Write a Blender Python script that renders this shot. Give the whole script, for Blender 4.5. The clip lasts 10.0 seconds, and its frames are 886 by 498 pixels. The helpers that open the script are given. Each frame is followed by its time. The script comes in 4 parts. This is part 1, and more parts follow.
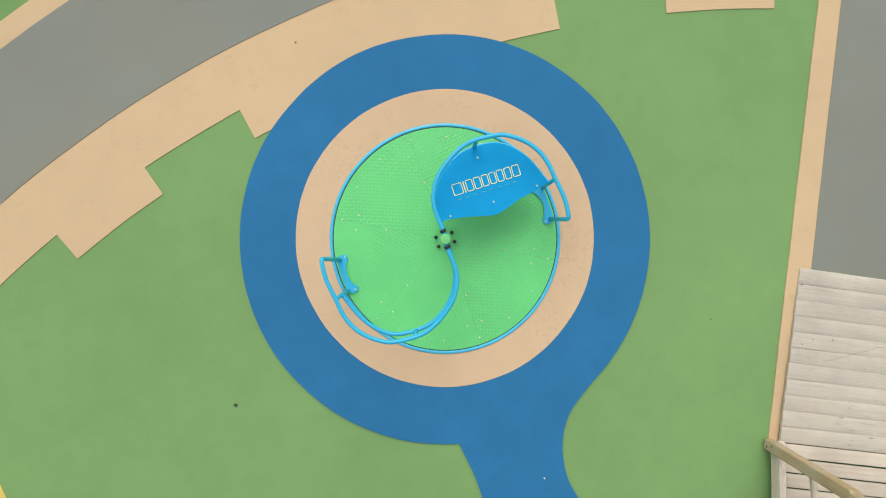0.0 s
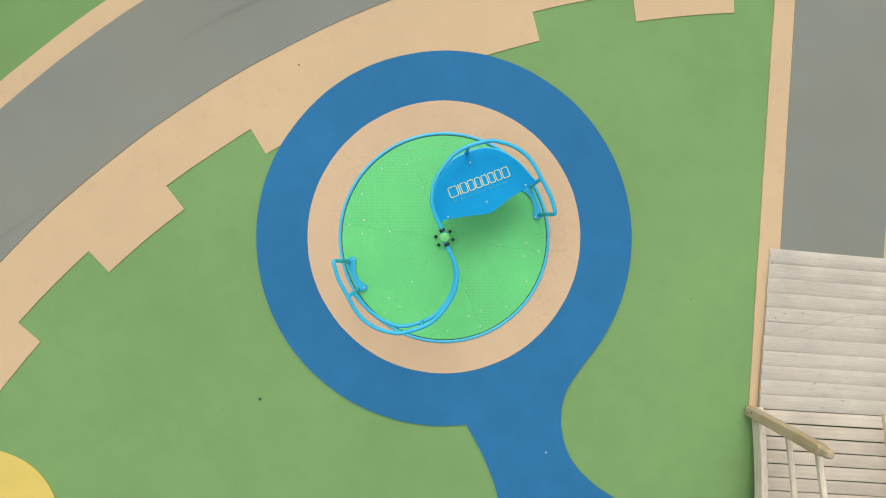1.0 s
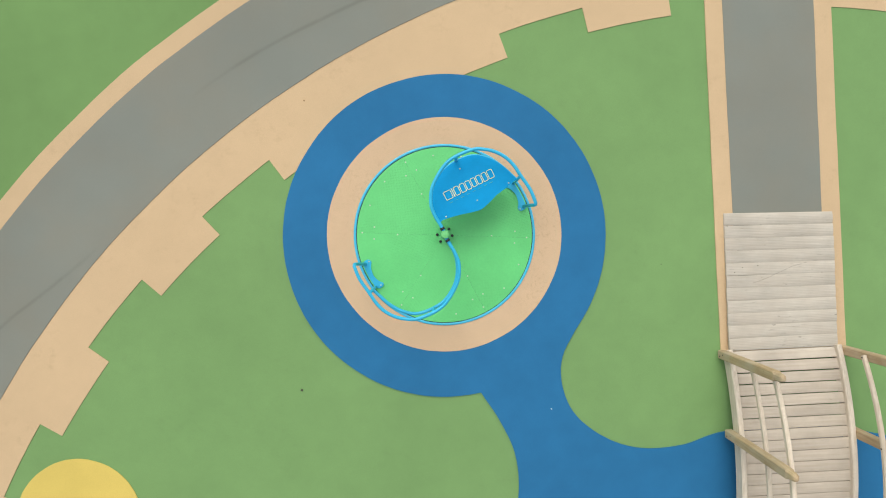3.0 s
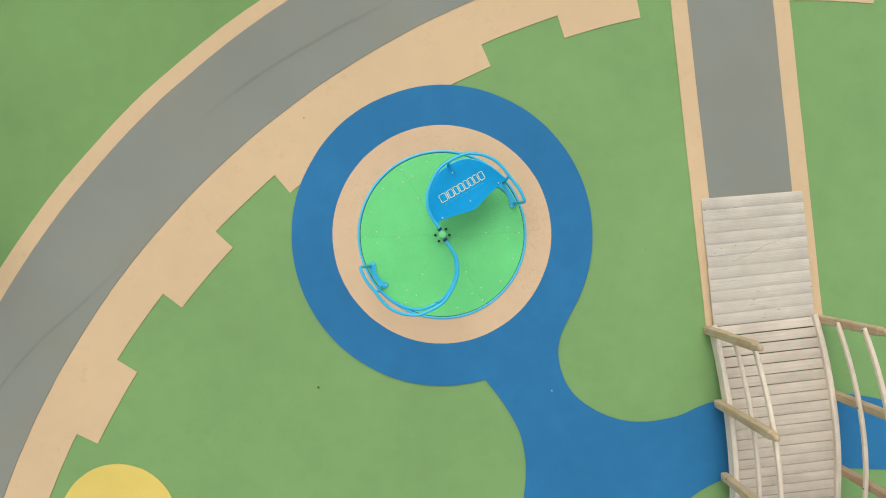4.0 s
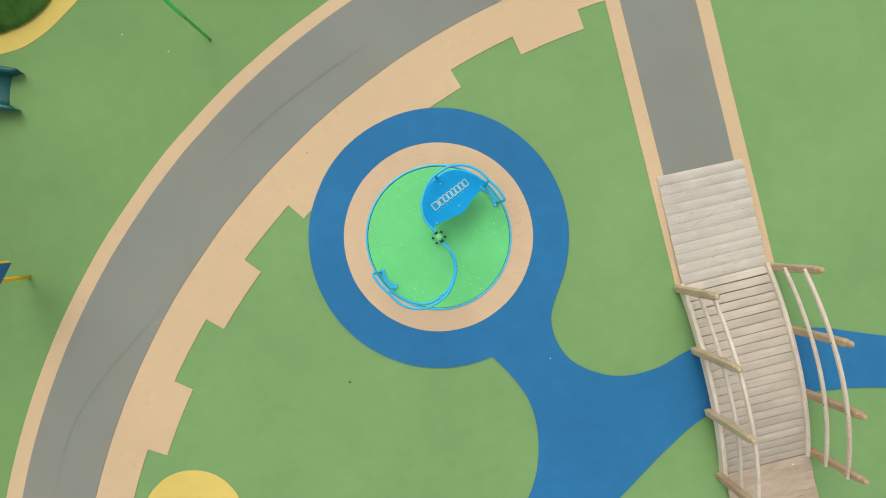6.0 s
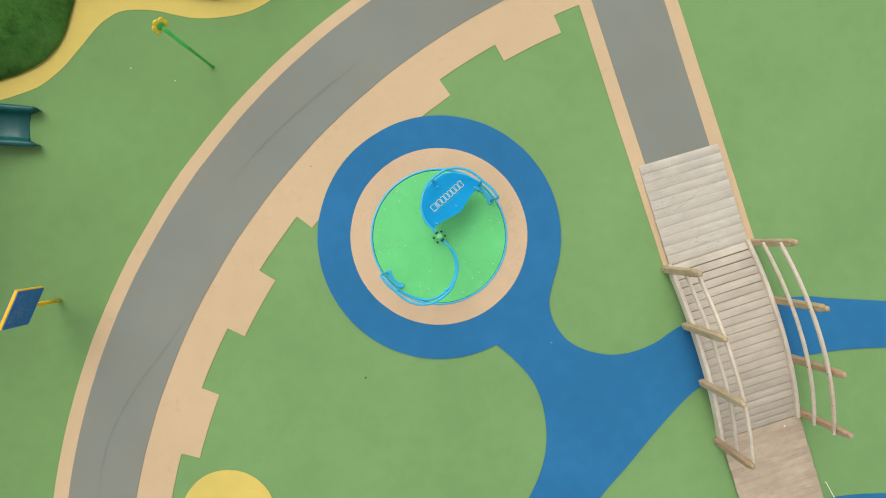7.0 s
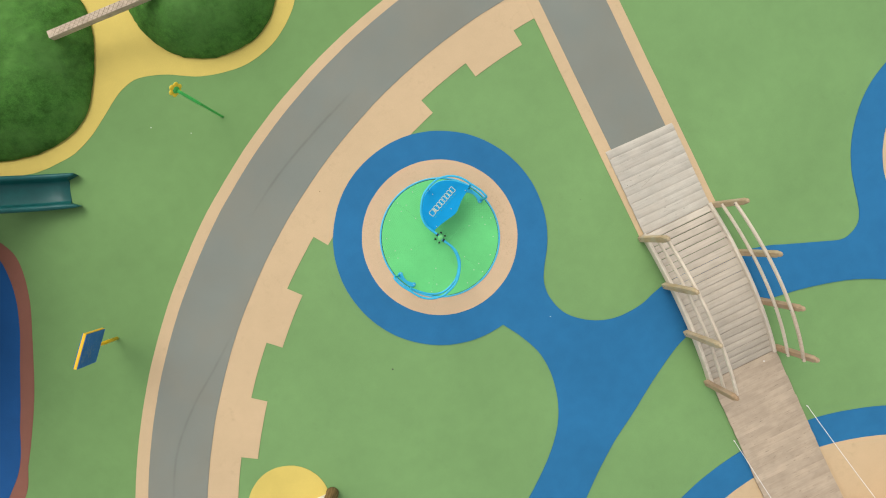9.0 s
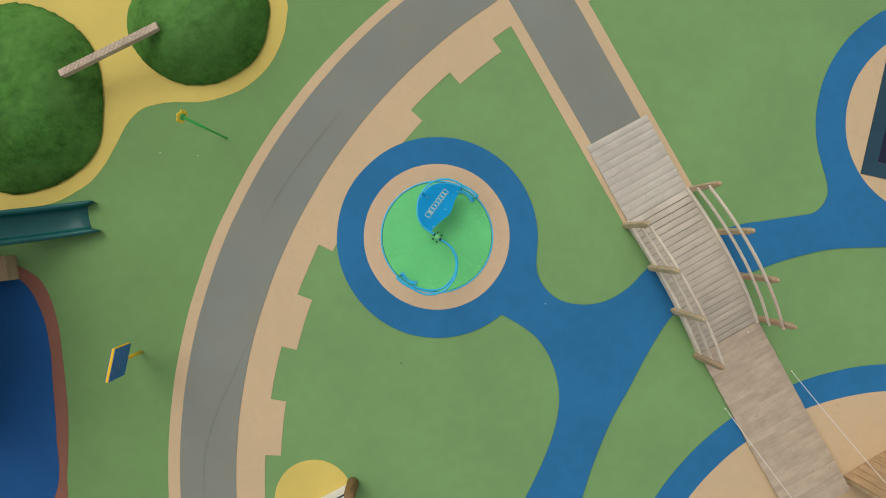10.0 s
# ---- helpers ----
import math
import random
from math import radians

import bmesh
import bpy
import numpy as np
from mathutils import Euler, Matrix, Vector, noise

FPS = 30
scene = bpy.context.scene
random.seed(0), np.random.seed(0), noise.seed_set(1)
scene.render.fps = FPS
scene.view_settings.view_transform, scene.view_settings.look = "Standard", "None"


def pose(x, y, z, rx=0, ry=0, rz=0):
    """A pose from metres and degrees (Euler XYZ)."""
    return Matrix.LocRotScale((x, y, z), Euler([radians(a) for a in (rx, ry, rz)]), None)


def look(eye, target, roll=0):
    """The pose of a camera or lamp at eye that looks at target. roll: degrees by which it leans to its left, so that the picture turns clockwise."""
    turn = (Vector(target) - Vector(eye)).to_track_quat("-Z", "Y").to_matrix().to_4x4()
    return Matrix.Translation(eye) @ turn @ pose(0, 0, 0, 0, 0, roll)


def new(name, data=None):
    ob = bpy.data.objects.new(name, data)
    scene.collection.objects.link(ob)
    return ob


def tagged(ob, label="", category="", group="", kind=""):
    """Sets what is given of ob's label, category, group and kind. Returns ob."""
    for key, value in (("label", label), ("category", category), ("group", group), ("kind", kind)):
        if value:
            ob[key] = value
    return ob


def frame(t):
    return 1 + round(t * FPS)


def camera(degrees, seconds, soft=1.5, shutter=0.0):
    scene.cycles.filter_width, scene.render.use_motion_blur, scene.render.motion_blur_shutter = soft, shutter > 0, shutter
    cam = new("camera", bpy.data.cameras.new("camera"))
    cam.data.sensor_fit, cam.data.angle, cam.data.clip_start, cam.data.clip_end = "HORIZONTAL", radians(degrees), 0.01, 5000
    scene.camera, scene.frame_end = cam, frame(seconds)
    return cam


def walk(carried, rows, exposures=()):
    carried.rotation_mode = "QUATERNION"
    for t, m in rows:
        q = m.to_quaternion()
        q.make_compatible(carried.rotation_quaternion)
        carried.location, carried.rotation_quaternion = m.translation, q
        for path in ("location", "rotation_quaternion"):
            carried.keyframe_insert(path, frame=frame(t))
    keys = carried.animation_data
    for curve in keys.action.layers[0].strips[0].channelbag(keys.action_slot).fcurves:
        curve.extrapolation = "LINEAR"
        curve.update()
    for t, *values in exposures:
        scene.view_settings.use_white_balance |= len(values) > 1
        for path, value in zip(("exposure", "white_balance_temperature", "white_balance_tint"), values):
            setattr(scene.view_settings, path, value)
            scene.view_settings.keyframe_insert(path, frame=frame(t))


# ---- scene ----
# ---------------------------------------------------------------- camera
cam = camera(72.0, 10.0, soft=1.05)
walk(cam, [
        (0, pose(0.0017, 0.0018, 5.3287, -2.091, -0.551, 2.743)),
        (0.5, pose(-0.0046, 0.0031, 5.5691, -2.072, -0.627, 1.469)),
        (1, pose(-0.0126, -0.0090, 5.8215, -1.973, -0.758, -0.043)),
        (1.5, pose(-0.0304, -0.0050, 6.0571, -2.054, -0.938, -1.497)),
        (2, pose(-0.0470, -0.0165, 6.3013, -1.990, -1.051, -3.050)),
        (2.5, pose(-0.0672, -0.0123, 6.5363, -1.992, -1.083, -4.619)),
        (4, pose(-0.0577, 0.0178, 7.2605, -2.087, -1.278, -9.802)),
        (4.5, pose(-0.0641, 0.0268, 7.5280, -1.994, -1.357, -11.572)),
        (5, pose(-0.0713, 0.0441, 7.8247, -1.953, -1.507, -13.555)),
        (5.5, pose(-0.0517, 0.0603, 8.1106, -1.980, -1.553, -15.405)),
        (7, pose(-0.1018, 0.0775, 8.9724, -1.823, -1.832, -21.300)),
        (7.5, pose(-0.1107, 0.0913, 9.2585, -1.764, -1.827, -23.202)),
        (8, pose(-0.1253, 0.1251, 9.5656, -1.803, -1.908, -25.248)),
        (8.5, pose(-0.1393, 0.1471, 9.8680, -1.799, -2.007, -27.134)),
        (9, pose(-0.1497, 0.1793, 10.1839, -1.854, -2.166, -29.125)),
        (9.5, pose(-0.1553, 0.1918, 10.5048, -1.850, -2.309, -30.970)),
        (10, pose(-0.1427, 0.1844, 10.8689, -1.771, -2.356, -33.026))],
     exposures=[(0, 0.0), (9.0, 0.0), (9.5, -0.13), (10.0, -0.42)])

# ---------------------------------------------------------------- light: a bright overcast sky
world = bpy.data.worlds.new("overcast_sky")
scene.world = world
world.use_nodes = True
wn, wl = world.node_tree.nodes, world.node_tree.links
sky = wn.new("ShaderNodeTexSky")
sky.sky_type, sky.sun_disc = "NISHITA", False
sky.sun_elevation, sky.sun_rotation = radians(52), radians(-12)
sky.dust_density, sky.air_density = 4.0, 1.0
grey = wn.new("ShaderNodeHueSaturation")
grey.inputs["Saturation"].default_value = 0.25
wl.new(sky.outputs["Color"], grey.inputs["Color"])
wl.new(grey.outputs["Color"], wn["Background"].inputs["Color"])
wn["Background"].inputs["Strength"].default_value = 0.186

sun = new("sun", bpy.data.lights.new("sun", "SUN"))
sun.data.energy, sun.data.angle, sun.data.color = 0.52, radians(50), (1.0, 0.96, 0.9)
sun.matrix_world = look((-2.0, 9.2, 12.0), (0, 0, 0))

from mathutils.geometry import delaunay_2d_cdt

# ---------------------------------------------------------------- materials
def nodes_of(name, rough, metal=0.0, spec=0.4):
    m = bpy.data.materials.new(name)
    m.use_nodes = True
    n, l = m.node_tree.nodes, m.node_tree.links
    b = n["Principled BSDF"]
    b.inputs["Roughness"].default_value, b.inputs["Metallic"].default_value = rough, metal
    b.inputs["Specular IOR Level"].default_value = spec
    return m, n, l, b


def place(n):
    """Plain object coordinates, so that neighbouring poured areas run on into each other."""
    return n.new("ShaderNodeTexCoord").outputs["Object"]


def coords(n, l, stretch=(1, 1, 1)):
    """Object coordinates, shifted for each object so that alike pieces differ."""
    tc, info, add, mp = (n.new("ShaderNode" + k) for k in ("TexCoord", "ObjectInfo", "VectorMath", "Mapping"))
    mul = n.new("ShaderNodeMath")
    mul.operation, mul.inputs[1].default_value = "MULTIPLY", 31.7
    l.new(info.outputs["Random"], mul.inputs[0])
    l.new(tc.outputs["Object"], add.inputs[0])
    l.new(mul.outputs[0], add.inputs[1])
    mp.inputs["Scale"].default_value = stretch
    l.new(add.outputs[0], mp.inputs["Vector"])
    return mp.outputs["Vector"]


def noise_value(n, l, vec, scale, detail=3.0, rough=0.55):
    t = n.new("ShaderNodeTexNoise")
    t.inputs["Scale"].default_value, t.inputs["Detail"].default_value = scale, detail
    t.inputs["Roughness"].default_value = rough
    l.new(vec, t.inputs["Vector"])
    return t.outputs["Fac"]


def spread(n, l, fac, lo, hi, out_lo, out_hi):
    r = n.new("ShaderNodeMapRange")
    for k, v in zip(("From Min", "From Max", "To Min", "To Max"), (lo, hi, out_lo, out_hi)):
        r.inputs[k].default_value = v
    l.new(fac, r.inputs["Value"])
    return r.outputs["Result"]


def times(n, l, a, b):
    m = n.new("ShaderNodeMath")
    m.operation = "MULTIPLY"
    l.new(a, m.inputs[0])
    l.new(b, m.inputs[1])
    return m.outputs[0]


def tint(n, l, colour, value):
    """colour (a triple or a socket) times a grey value."""
    mix = n.new("ShaderNodeMix")
    mix.data_type, mix.blend_type = "RGBA", "MULTIPLY"
    mix.inputs["Factor"].default_value = 1.0
    if isinstance(colour, tuple):
        mix.inputs["A"].default_value = (*colour, 1)
    else:
        l.new(colour, mix.inputs["A"])
    l.new(value, mix.inputs["B"])
    return mix.outputs["Result"]


def blend(n, l, fac, a, b):
    mix = n.new("ShaderNodeMix")
    mix.data_type = "RGBA"
    l.new(fac, mix.inputs["Factor"])
    for key, c in (("A", a), ("B", b)):
        if isinstance(c, tuple):
            mix.inputs[key].default_value = (*c, 1)
        else:
            l.new(c, mix.inputs[key])
    return mix.outputs["Result"]


def relief(n, l, b, height, strength, distance):
    bump = n.new("ShaderNodeBump")
    bump.inputs["Strength"].default_value, bump.inputs["Distance"].default_value = strength, distance
    l.new(height, bump.inputs["Height"])
    l.new(bump.outputs["Normal"], b.inputs["Normal"])


def rubber(name, colour, patch=0.07, grain=0.07, stain=(0.0, (0.1, 0.08, 0.06)), pits=9.0):
    """Wet-pour rubber: fine granules, wide soft patches and small stains."""
    m, n, l, b = nodes_of(name, 0.85, spec=0.25)
    v = place(n)
    wide = spread(n, l, noise_value(n, l, v, 0.55, 3.0), 0.3, 0.7, 1 - patch, 1 + patch)
    mid = spread(n, l, noise_value(n, l, v, 4.0, 4.0), 0.3, 0.7, 1 - patch * 0.5, 1 + patch * 0.5)
    fine = noise_value(n, l, v, 190.0, 2.0, 0.7)
    col = tint(n, l, tint(n, l, tint(n, l, colour, wide), mid), spread(n, l, fine, 0.3, 0.7, 1 - grain, 1 + grain))
    if stain[0]:
        mask = times(n, l, spread(n, l, noise_value(n, l, v, pits, 6.0, 0.7), 0.52, 0.72, 0.0, stain[0]),
                     spread(n, l, noise_value(n, l, v, 1.3, 2.0), 0.45, 0.62, 0.0, 1.0))
        col = blend(n, l, mask, col, stain[1])
    l.new(col, b.inputs["Base Color"])
    relief(n, l, b, fine, 0.35, 0.004)
    return m


def timber(name, light, dark, along="x", rough=0.75, grooves=0.0, cracks=0.5, scuffs=0.0, bleach=(0.0, (0.4, 0.36, 0.3)), scratch=()):
    """Weathered softwood with grain along one axis; grooves: lines per metre across y, as on decking."""
    m, n, l, b = nodes_of(name, rough, spec=0.2)
    stretch = {"x": (1.2, 26, 26), "z": (26, 26, 1.2), "y": (26, 1.2, 26)}[along]
    v, plain = coords(n, l, stretch), coords(n, l)
    grain = noise_value(n, l, v, 1.6, 6.0, 0.65)
    blotch = noise_value(n, l, plain, 2.2, 4.0, 0.6)
    col = blend(n, l, spread(n, l, grain, 0.36, 0.7, 0.0, 1.0), light, dark)
    col = tint(n, l, col, spread(n, l, blotch, 0.3, 0.7, 0.86, 1.12))
    info = n.new("ShaderNodeObjectInfo")
    col = tint(n, l, col, spread(n, l, info.outputs["Random"], 0, 1, 0.95, 1.05))
    knot = spread(n, l, noise_value(n, l, coords(n, l, (1, 2.2, 2.2)), 7.0, 2.0), 0.70, 0.78, 0.0, cracks)
    col = blend(n, l, knot, col, tuple(c * 0.38 for c in dark))
    if scuffs:
        # short dark splits along the grain and wide muddy smears
        split = spread(n, l, noise_value(n, l, coords(n, l, (7, 60, 60)), 1.0, 2.0), 0.66, 0.74, 0.0, scuffs)
        col = blend(n, l, split, col, tuple(c * 0.30 for c in dark))
        mud = spread(n, l, noise_value(n, l, place(n), 2.6, 5.0, 0.65), 0.50, 0.74, 0.0, scuffs * 0.55)
        col = blend(n, l, mud, col, tuple(c * 0.62 for c in dark))
    if bleach[0]:
        # sun-bleached or greyed lengths
        pale = spread(n, l, noise_value(n, l, coords(n, l), 3.4, 4.0, 0.6), 0.42, 0.64, 0.0, bleach[0])
        col = blend(n, l, pale, col, bleach[1])
    for (x0, y0), (x1, y1) in zip(scratch, scratch[1:]):
        # one stroke of a scratch, across whatever boards it meets
        length = math.hypot(x1 - x0, y1 - y0)
        from_start, run, off, gap = (n.new("ShaderNode" + k) for k in ("VectorMath", "VectorMath", "VectorMath", "Math"))
        from_start.operation, run.operation, off.operation, gap.operation = "SUBTRACT", "DOT_PRODUCT", "DOT_PRODUCT", "ABSOLUTE"
        from_start.inputs[1].default_value = (x0, y0, 0)
        run.inputs[1].default_value = ((x1 - x0) / length, (y1 - y0) / length, 0)
        off.inputs[1].default_value = (-(y1 - y0) / length, (x1 - x0) / length, 0)
        l.new(n.new("ShaderNodeNewGeometry").outputs["Position"], from_start.inputs[0])
        l.new(from_start.outputs[0], run.inputs[0])
        l.new(from_start.outputs[0], off.inputs[0])
        l.new(off.outputs["Value"], gap.inputs[0])
        near = times(n, l, spread(n, l, gap.outputs[0], 0.001, 0.007, 1.0, 0.0), spread(n, l, noise_value(n, l, place(n), 30.0, 3.0), 0.3, 0.6, 0.05, 0.5))
        near = times(n, l, near, times(n, l, spread(n, l, run.outputs["Value"], -0.004, 0.004, 0.0, 1.0), spread(n, l, run.outputs["Value"], length - 0.004, length + 0.004, 1.0, 0.0)))
        col = blend(n, l, near, col, tuple(c * 0.45 for c in dark))
    l.new(col, b.inputs["Base Color"])
    if grooves:
        tc, sep = n.new("ShaderNodeTexCoord"), n.new("ShaderNodeSeparateXYZ")
        l.new(tc.outputs["Object"], sep.inputs[0])
        k, s = n.new("ShaderNodeMath"), n.new("ShaderNodeMath")
        k.operation, k.inputs[1].default_value, s.operation = "MULTIPLY", grooves * 2 * math.pi, "SINE"
        l.new(sep.outputs["Y"], k.inputs[0])
        l.new(k.outputs[0], s.inputs[0])
        col2 = tint(n, l, col, spread(n, l, s.outputs[0], -1.0, -0.3, 0.955, 1.0))
        l.new(col2, b.inputs["Base Color"])
        relief(n, l, b, s.outputs[0], 0.18, 0.003)
    else:
        relief(n, l, b, grain, 0.4, 0.006)
    return m


def paint(name, colour, rough=0.35, wear=0.06, metal=0.0, spec=0.5):
    """Powder coat or moulded plastic, with a little fading and dust."""
    m, n, l, b = nodes_of(name, rough, metal, spec)
    v = coords(n, l)
    col = tint(n, l, colour, spread(n, l, noise_value(n, l, v, 5.0, 4.0), 0.3, 0.7, 1 - wear, 1 + wear))
    col = tint(n, l, col, spread(n, l, noise_value(n, l, v, 60.0, 3.0), 0.3, 0.7, 1 - wear * 0.5, 1 + wear * 0.5))
    l.new(col, b.inputs["Base Color"])
    l.new(spread(n, l, noise_value(n, l, v, 14.0, 3.0), 0.3, 0.7, rough * 0.85, min(1, rough * 1.25)), b.inputs["Roughness"])
    return m


GREEN = rubber("green_rubber", (0.181, 0.324, 0.116), 0.06, stain=(0.10, (0.10, 0.13, 0.06)))
OUTER = rubber("outer_green_rubber", (0.164, 0.298, 0.100), 0.06, stain=(0.10, (0.10, 0.13, 0.06)))
TAN = rubber("sand_rubber", (0.592, 0.430, 0.250), 0.04, 0.065, (0.22, (0.32, 0.21, 0.12)))
WORN = rubber("worn_sand_rubber", (0.600, 0.430, 0.265), 0.05, 0.12, (0.55, (0.40, 0.27, 0.155)), 30.0)
BLUE = rubber("blue_rubber", (0.021, 0.153, 0.320), 0.09)
YELLOW = rubber("yellow_rubber", (0.650, 0.500, 0.125), 0.05)
BROWN = rubber("red_brown_rubber", (0.262, 0.108, 0.072), 0.08)
DEEP = rubber("deep_blue_rubber", (0.011, 0.085, 0.250), 0.08)
CAP = paint("green_cap_paint", (0.135, 0.520, 0.165), 0.5)
TUBE = paint("sky_blue_coat", (0.022, 0.420, 0.660), 0.36, 0.05)
# the tubes' coat again, lightened to paint in light on the rim's top
RIM = paint("lit_sky_blue_coat", (0.050, 0.460, 0.670), 0.34, 0.06)
SEAT = paint("blue_panel_plastic", (0.003, 0.296, 0.600), 0.5, 0.05, spec=0.12)
LEMON = paint("pale_yellow_inlay", (0.84, 0.80, 0.30), 0.5)
LIME = paint("green_inlay", (0.10, 0.45, 0.25), 0.5)
BLACK = paint("black_plastic", (0.012, 0.012, 0.014), 0.35)
NYLON = paint("pale_screw_cover", (0.52, 0.58, 0.42), 0.4)
STEEL = paint("dull_steel", (0.62, 0.61, 0.58), 0.35, 0.05, 0.9)
SLIDE = paint("dark_green_plastic", (0.007, 0.098, 0.088), 0.38, 0.14, spec=0.38)
STEM = paint("green_tube_coat", (0.075, 0.640, 0.125), 0.35)
STALK = paint("deep_green_coat", (0.065, 0.460, 0.080), 0.4)
PETAL = paint("golden_yellow_plastic", (0.930, 0.640, 0.035), 0.4)
EDGE = paint("yellow_panel_core", (0.880, 0.520, 0.010), 0.45)
FACE = paint("dark_blue_panel", (0.010, 0.142, 0.425), 0.4, 0.12)
FADED = paint("faded_print", (0.15, 0.25, 0.34), 0.5)
GRAPHITE = paint("dark_grey_coat", (0.060, 0.062, 0.068), 0.45)
ROPE = paint("white_rope", (0.72, 0.70, 0.64), 0.8)
LEAF = paint("dry_dark_leaf", (0.055, 0.065, 0.035), 0.8)
MAT = rubber("black_blue_mat", (0.014, 0.016, 0.035), 0.1)
FRAME = rubber("teal_frame_rubber", (0.022, 0.060, 0.085), 0.1)
PALE = timber("pale_grooved_decking", (0.545, 0.503, 0.418), (0.462, 0.418, 0.337), "x", grooves=55, cracks=0.8, scuffs=0.35, bleach=(0.45, (0.50, 0.435, 0.345)),
              scratch=((3.434, -1.015), (3.512, -1.0), (3.643, -0.964), (3.903, -0.875), (4.067, -0.851)))
DECK = timber("weathered_decking", (0.515, 0.450, 0.357), (0.447, 0.381, 0.293), "x", cracks=0.3)
WALKWAY = timber("worn_brown_boards", (0.490, 0.390, 0.280), (0.430, 0.335, 0.235), "x", cracks=0.7, scuffs=0.55)
NEWER = timber("pale_first_board", (0.55, 0.49, 0.395), (0.47, 0.405, 0.315), "x", cracks=0.2)
PINE = timber("warm_pine_planks", (0.50, 0.34, 0.19), (0.36, 0.22, 0.11), "z", cracks=0.5)
SCORED = timber("scored_log_wood", (0.62, 0.50, 0.38), (0.48, 0.37, 0.26), "x", cracks=0.6)
TREAD = timber("tan_step_wood", (0.50, 0.37, 0.21), (0.34, 0.24, 0.12), "y", cracks=0.6)
MESHED = timber("speckled_beam_wood", (0.62, 0.505, 0.375), (0.44, 0.34, 0.235), "x", cracks=0.8, scuffs=0.6)
WIRE = paint("rusty_wire", (0.26, 0.19, 0.13), 0.6)
BEAM = timber("pale_planed_beam", (0.69, 0.615, 0.495), (0.56, 0.475, 0.36), "y", cracks=0.3)
RAIL = timber("pale_rail_wood", (0.70, 0.615, 0.49), (0.59, 0.50, 0.375), "y", cracks=0.2, bleach=(0.5, (0.56, 0.45, 0.33)))
POST = timber("golden_post_wood", (0.505, 0.385, 0.235), (0.375, 0.265, 0.145), "z", cracks=0.9, bleach=(0.6, (0.47, 0.41, 0.30)))
RUDDY = timber("red_brown_post_wood", (0.450, 0.305, 0.180), (0.320, 0.205, 0.115), "z", cracks=0.9, bleach=(0.4, (0.46, 0.37, 0.27)))
LOG = timber("brown_log", (0.30, 0.185, 0.075), (0.11, 0.06, 0.025), "z", cracks=0.6)


def asphalt_like():
    """Grey rubber road with dark tyre streaks that follow its curve."""
    m, n, l, b = nodes_of("grey_rubber", 0.85, spec=0.25)
    v = place(n)
    wide = spread(n, l, noise_value(n, l, v, 0.6, 3.0), 0.3, 0.7, 0.94, 1.06)
    fine = noise_value(n, l, v, 190.0, 2.0, 0.7)
    hue = blend(n, l, spread(n, l, noise_value(n, l, v, 0.75, 4.0), 0.38, 0.62, 0.0, 1.0), (0.217, 0.233, 0.197), (0.230, 0.230, 0.185))
    col = tint(n, l, tint(n, l, hue, wide), spread(n, l, fine, 0.3, 0.7, 0.93, 1.07))
    tc, away, length, sep = (n.new("ShaderNode" + k) for k in ("TexCoord", "VectorMath", "VectorMath", "SeparateXYZ"))
    away.operation, length.operation = "SUBTRACT", "LENGTH"
    away.inputs[1].default_value = (ROAD_C[0], ROAD_C[1], 0)
    flat = n.new("ShaderNodeVectorMath")
    flat.operation, flat.inputs[1].default_value = "MULTIPLY", (1, 1, 0)
    l.new(tc.outputs["Object"], flat.inputs[0])
    l.new(flat.outputs[0], away.inputs[0])
    l.new(away.outputs[0], length.inputs[0])
    l.new(away.outputs[0], sep.inputs[0])

    def calc(op, p, q):
        m = n.new("ShaderNodeMath")
        m.operation = op
        for k, value in enumerate((p, q)):
            if isinstance(value, (int, float)):
                m.inputs[k].default_value = value
            else:
                l.new(value, m.inputs[k])
        return m.outputs[0]

    turn = calc("MULTIPLY", calc("ARCTAN2", sep.outputs["Y"], sep.outputs["X"]), 180 / math.pi)
    wob = spread(n, l, noise_value(n, l, v, 1.6, 3.0), 0, 1, -0.02, 0.02)
    # two skid marks: from and to an angle on the bend, and from and to a radius
    for a0, a1, r0, r1, depth, fade, late in ((106.0, 123.0, 10.60, 10.75, 0.24, 108.0, 121.5), (131.5, 145.5, 10.28, 10.77, 0.19, 132.6, 149.0)):
        way = n.new("ShaderNodeMapRange")
        way.interpolation_type = "SMOOTHSTEP"
        for k, value in zip(("From Min", "From Max", "To Min", "To Max"), (a0, a1, r0, r1)):
            way.inputs[k].default_value = value
        l.new(turn, way.inputs["Value"])
        gap = calc("ABSOLUTE", calc("ADD", calc("SUBTRACT", length.outputs["Value"], way.outputs["Result"]), wob), 0)
        mark = calc("ADD", times(n, l, spread(n, l, gap, 0.004, 0.030, depth, 0.0), spread(n, l, noise_value(n, l, v, 3.5, 4.0), 0.30, 0.55, 0.35, 1.0)),
                    spread(n, l, gap, 0.0, 0.11, depth * 0.16, 0.0))
        ends = times(n, l, spread(n, l, turn, fade - 0.3, fade + 2.5, 0.0, 1.0), spread(n, l, turn, late - 3, late + 1, 1.0, 0.0))
        col = blend(n, l, times(n, l, mark, ends), col, (0.085, 0.080, 0.062))
    l.new(col, b.inputs["Base Color"])
    relief(n, l, b, fine, 0.35, 0.004)
    return m


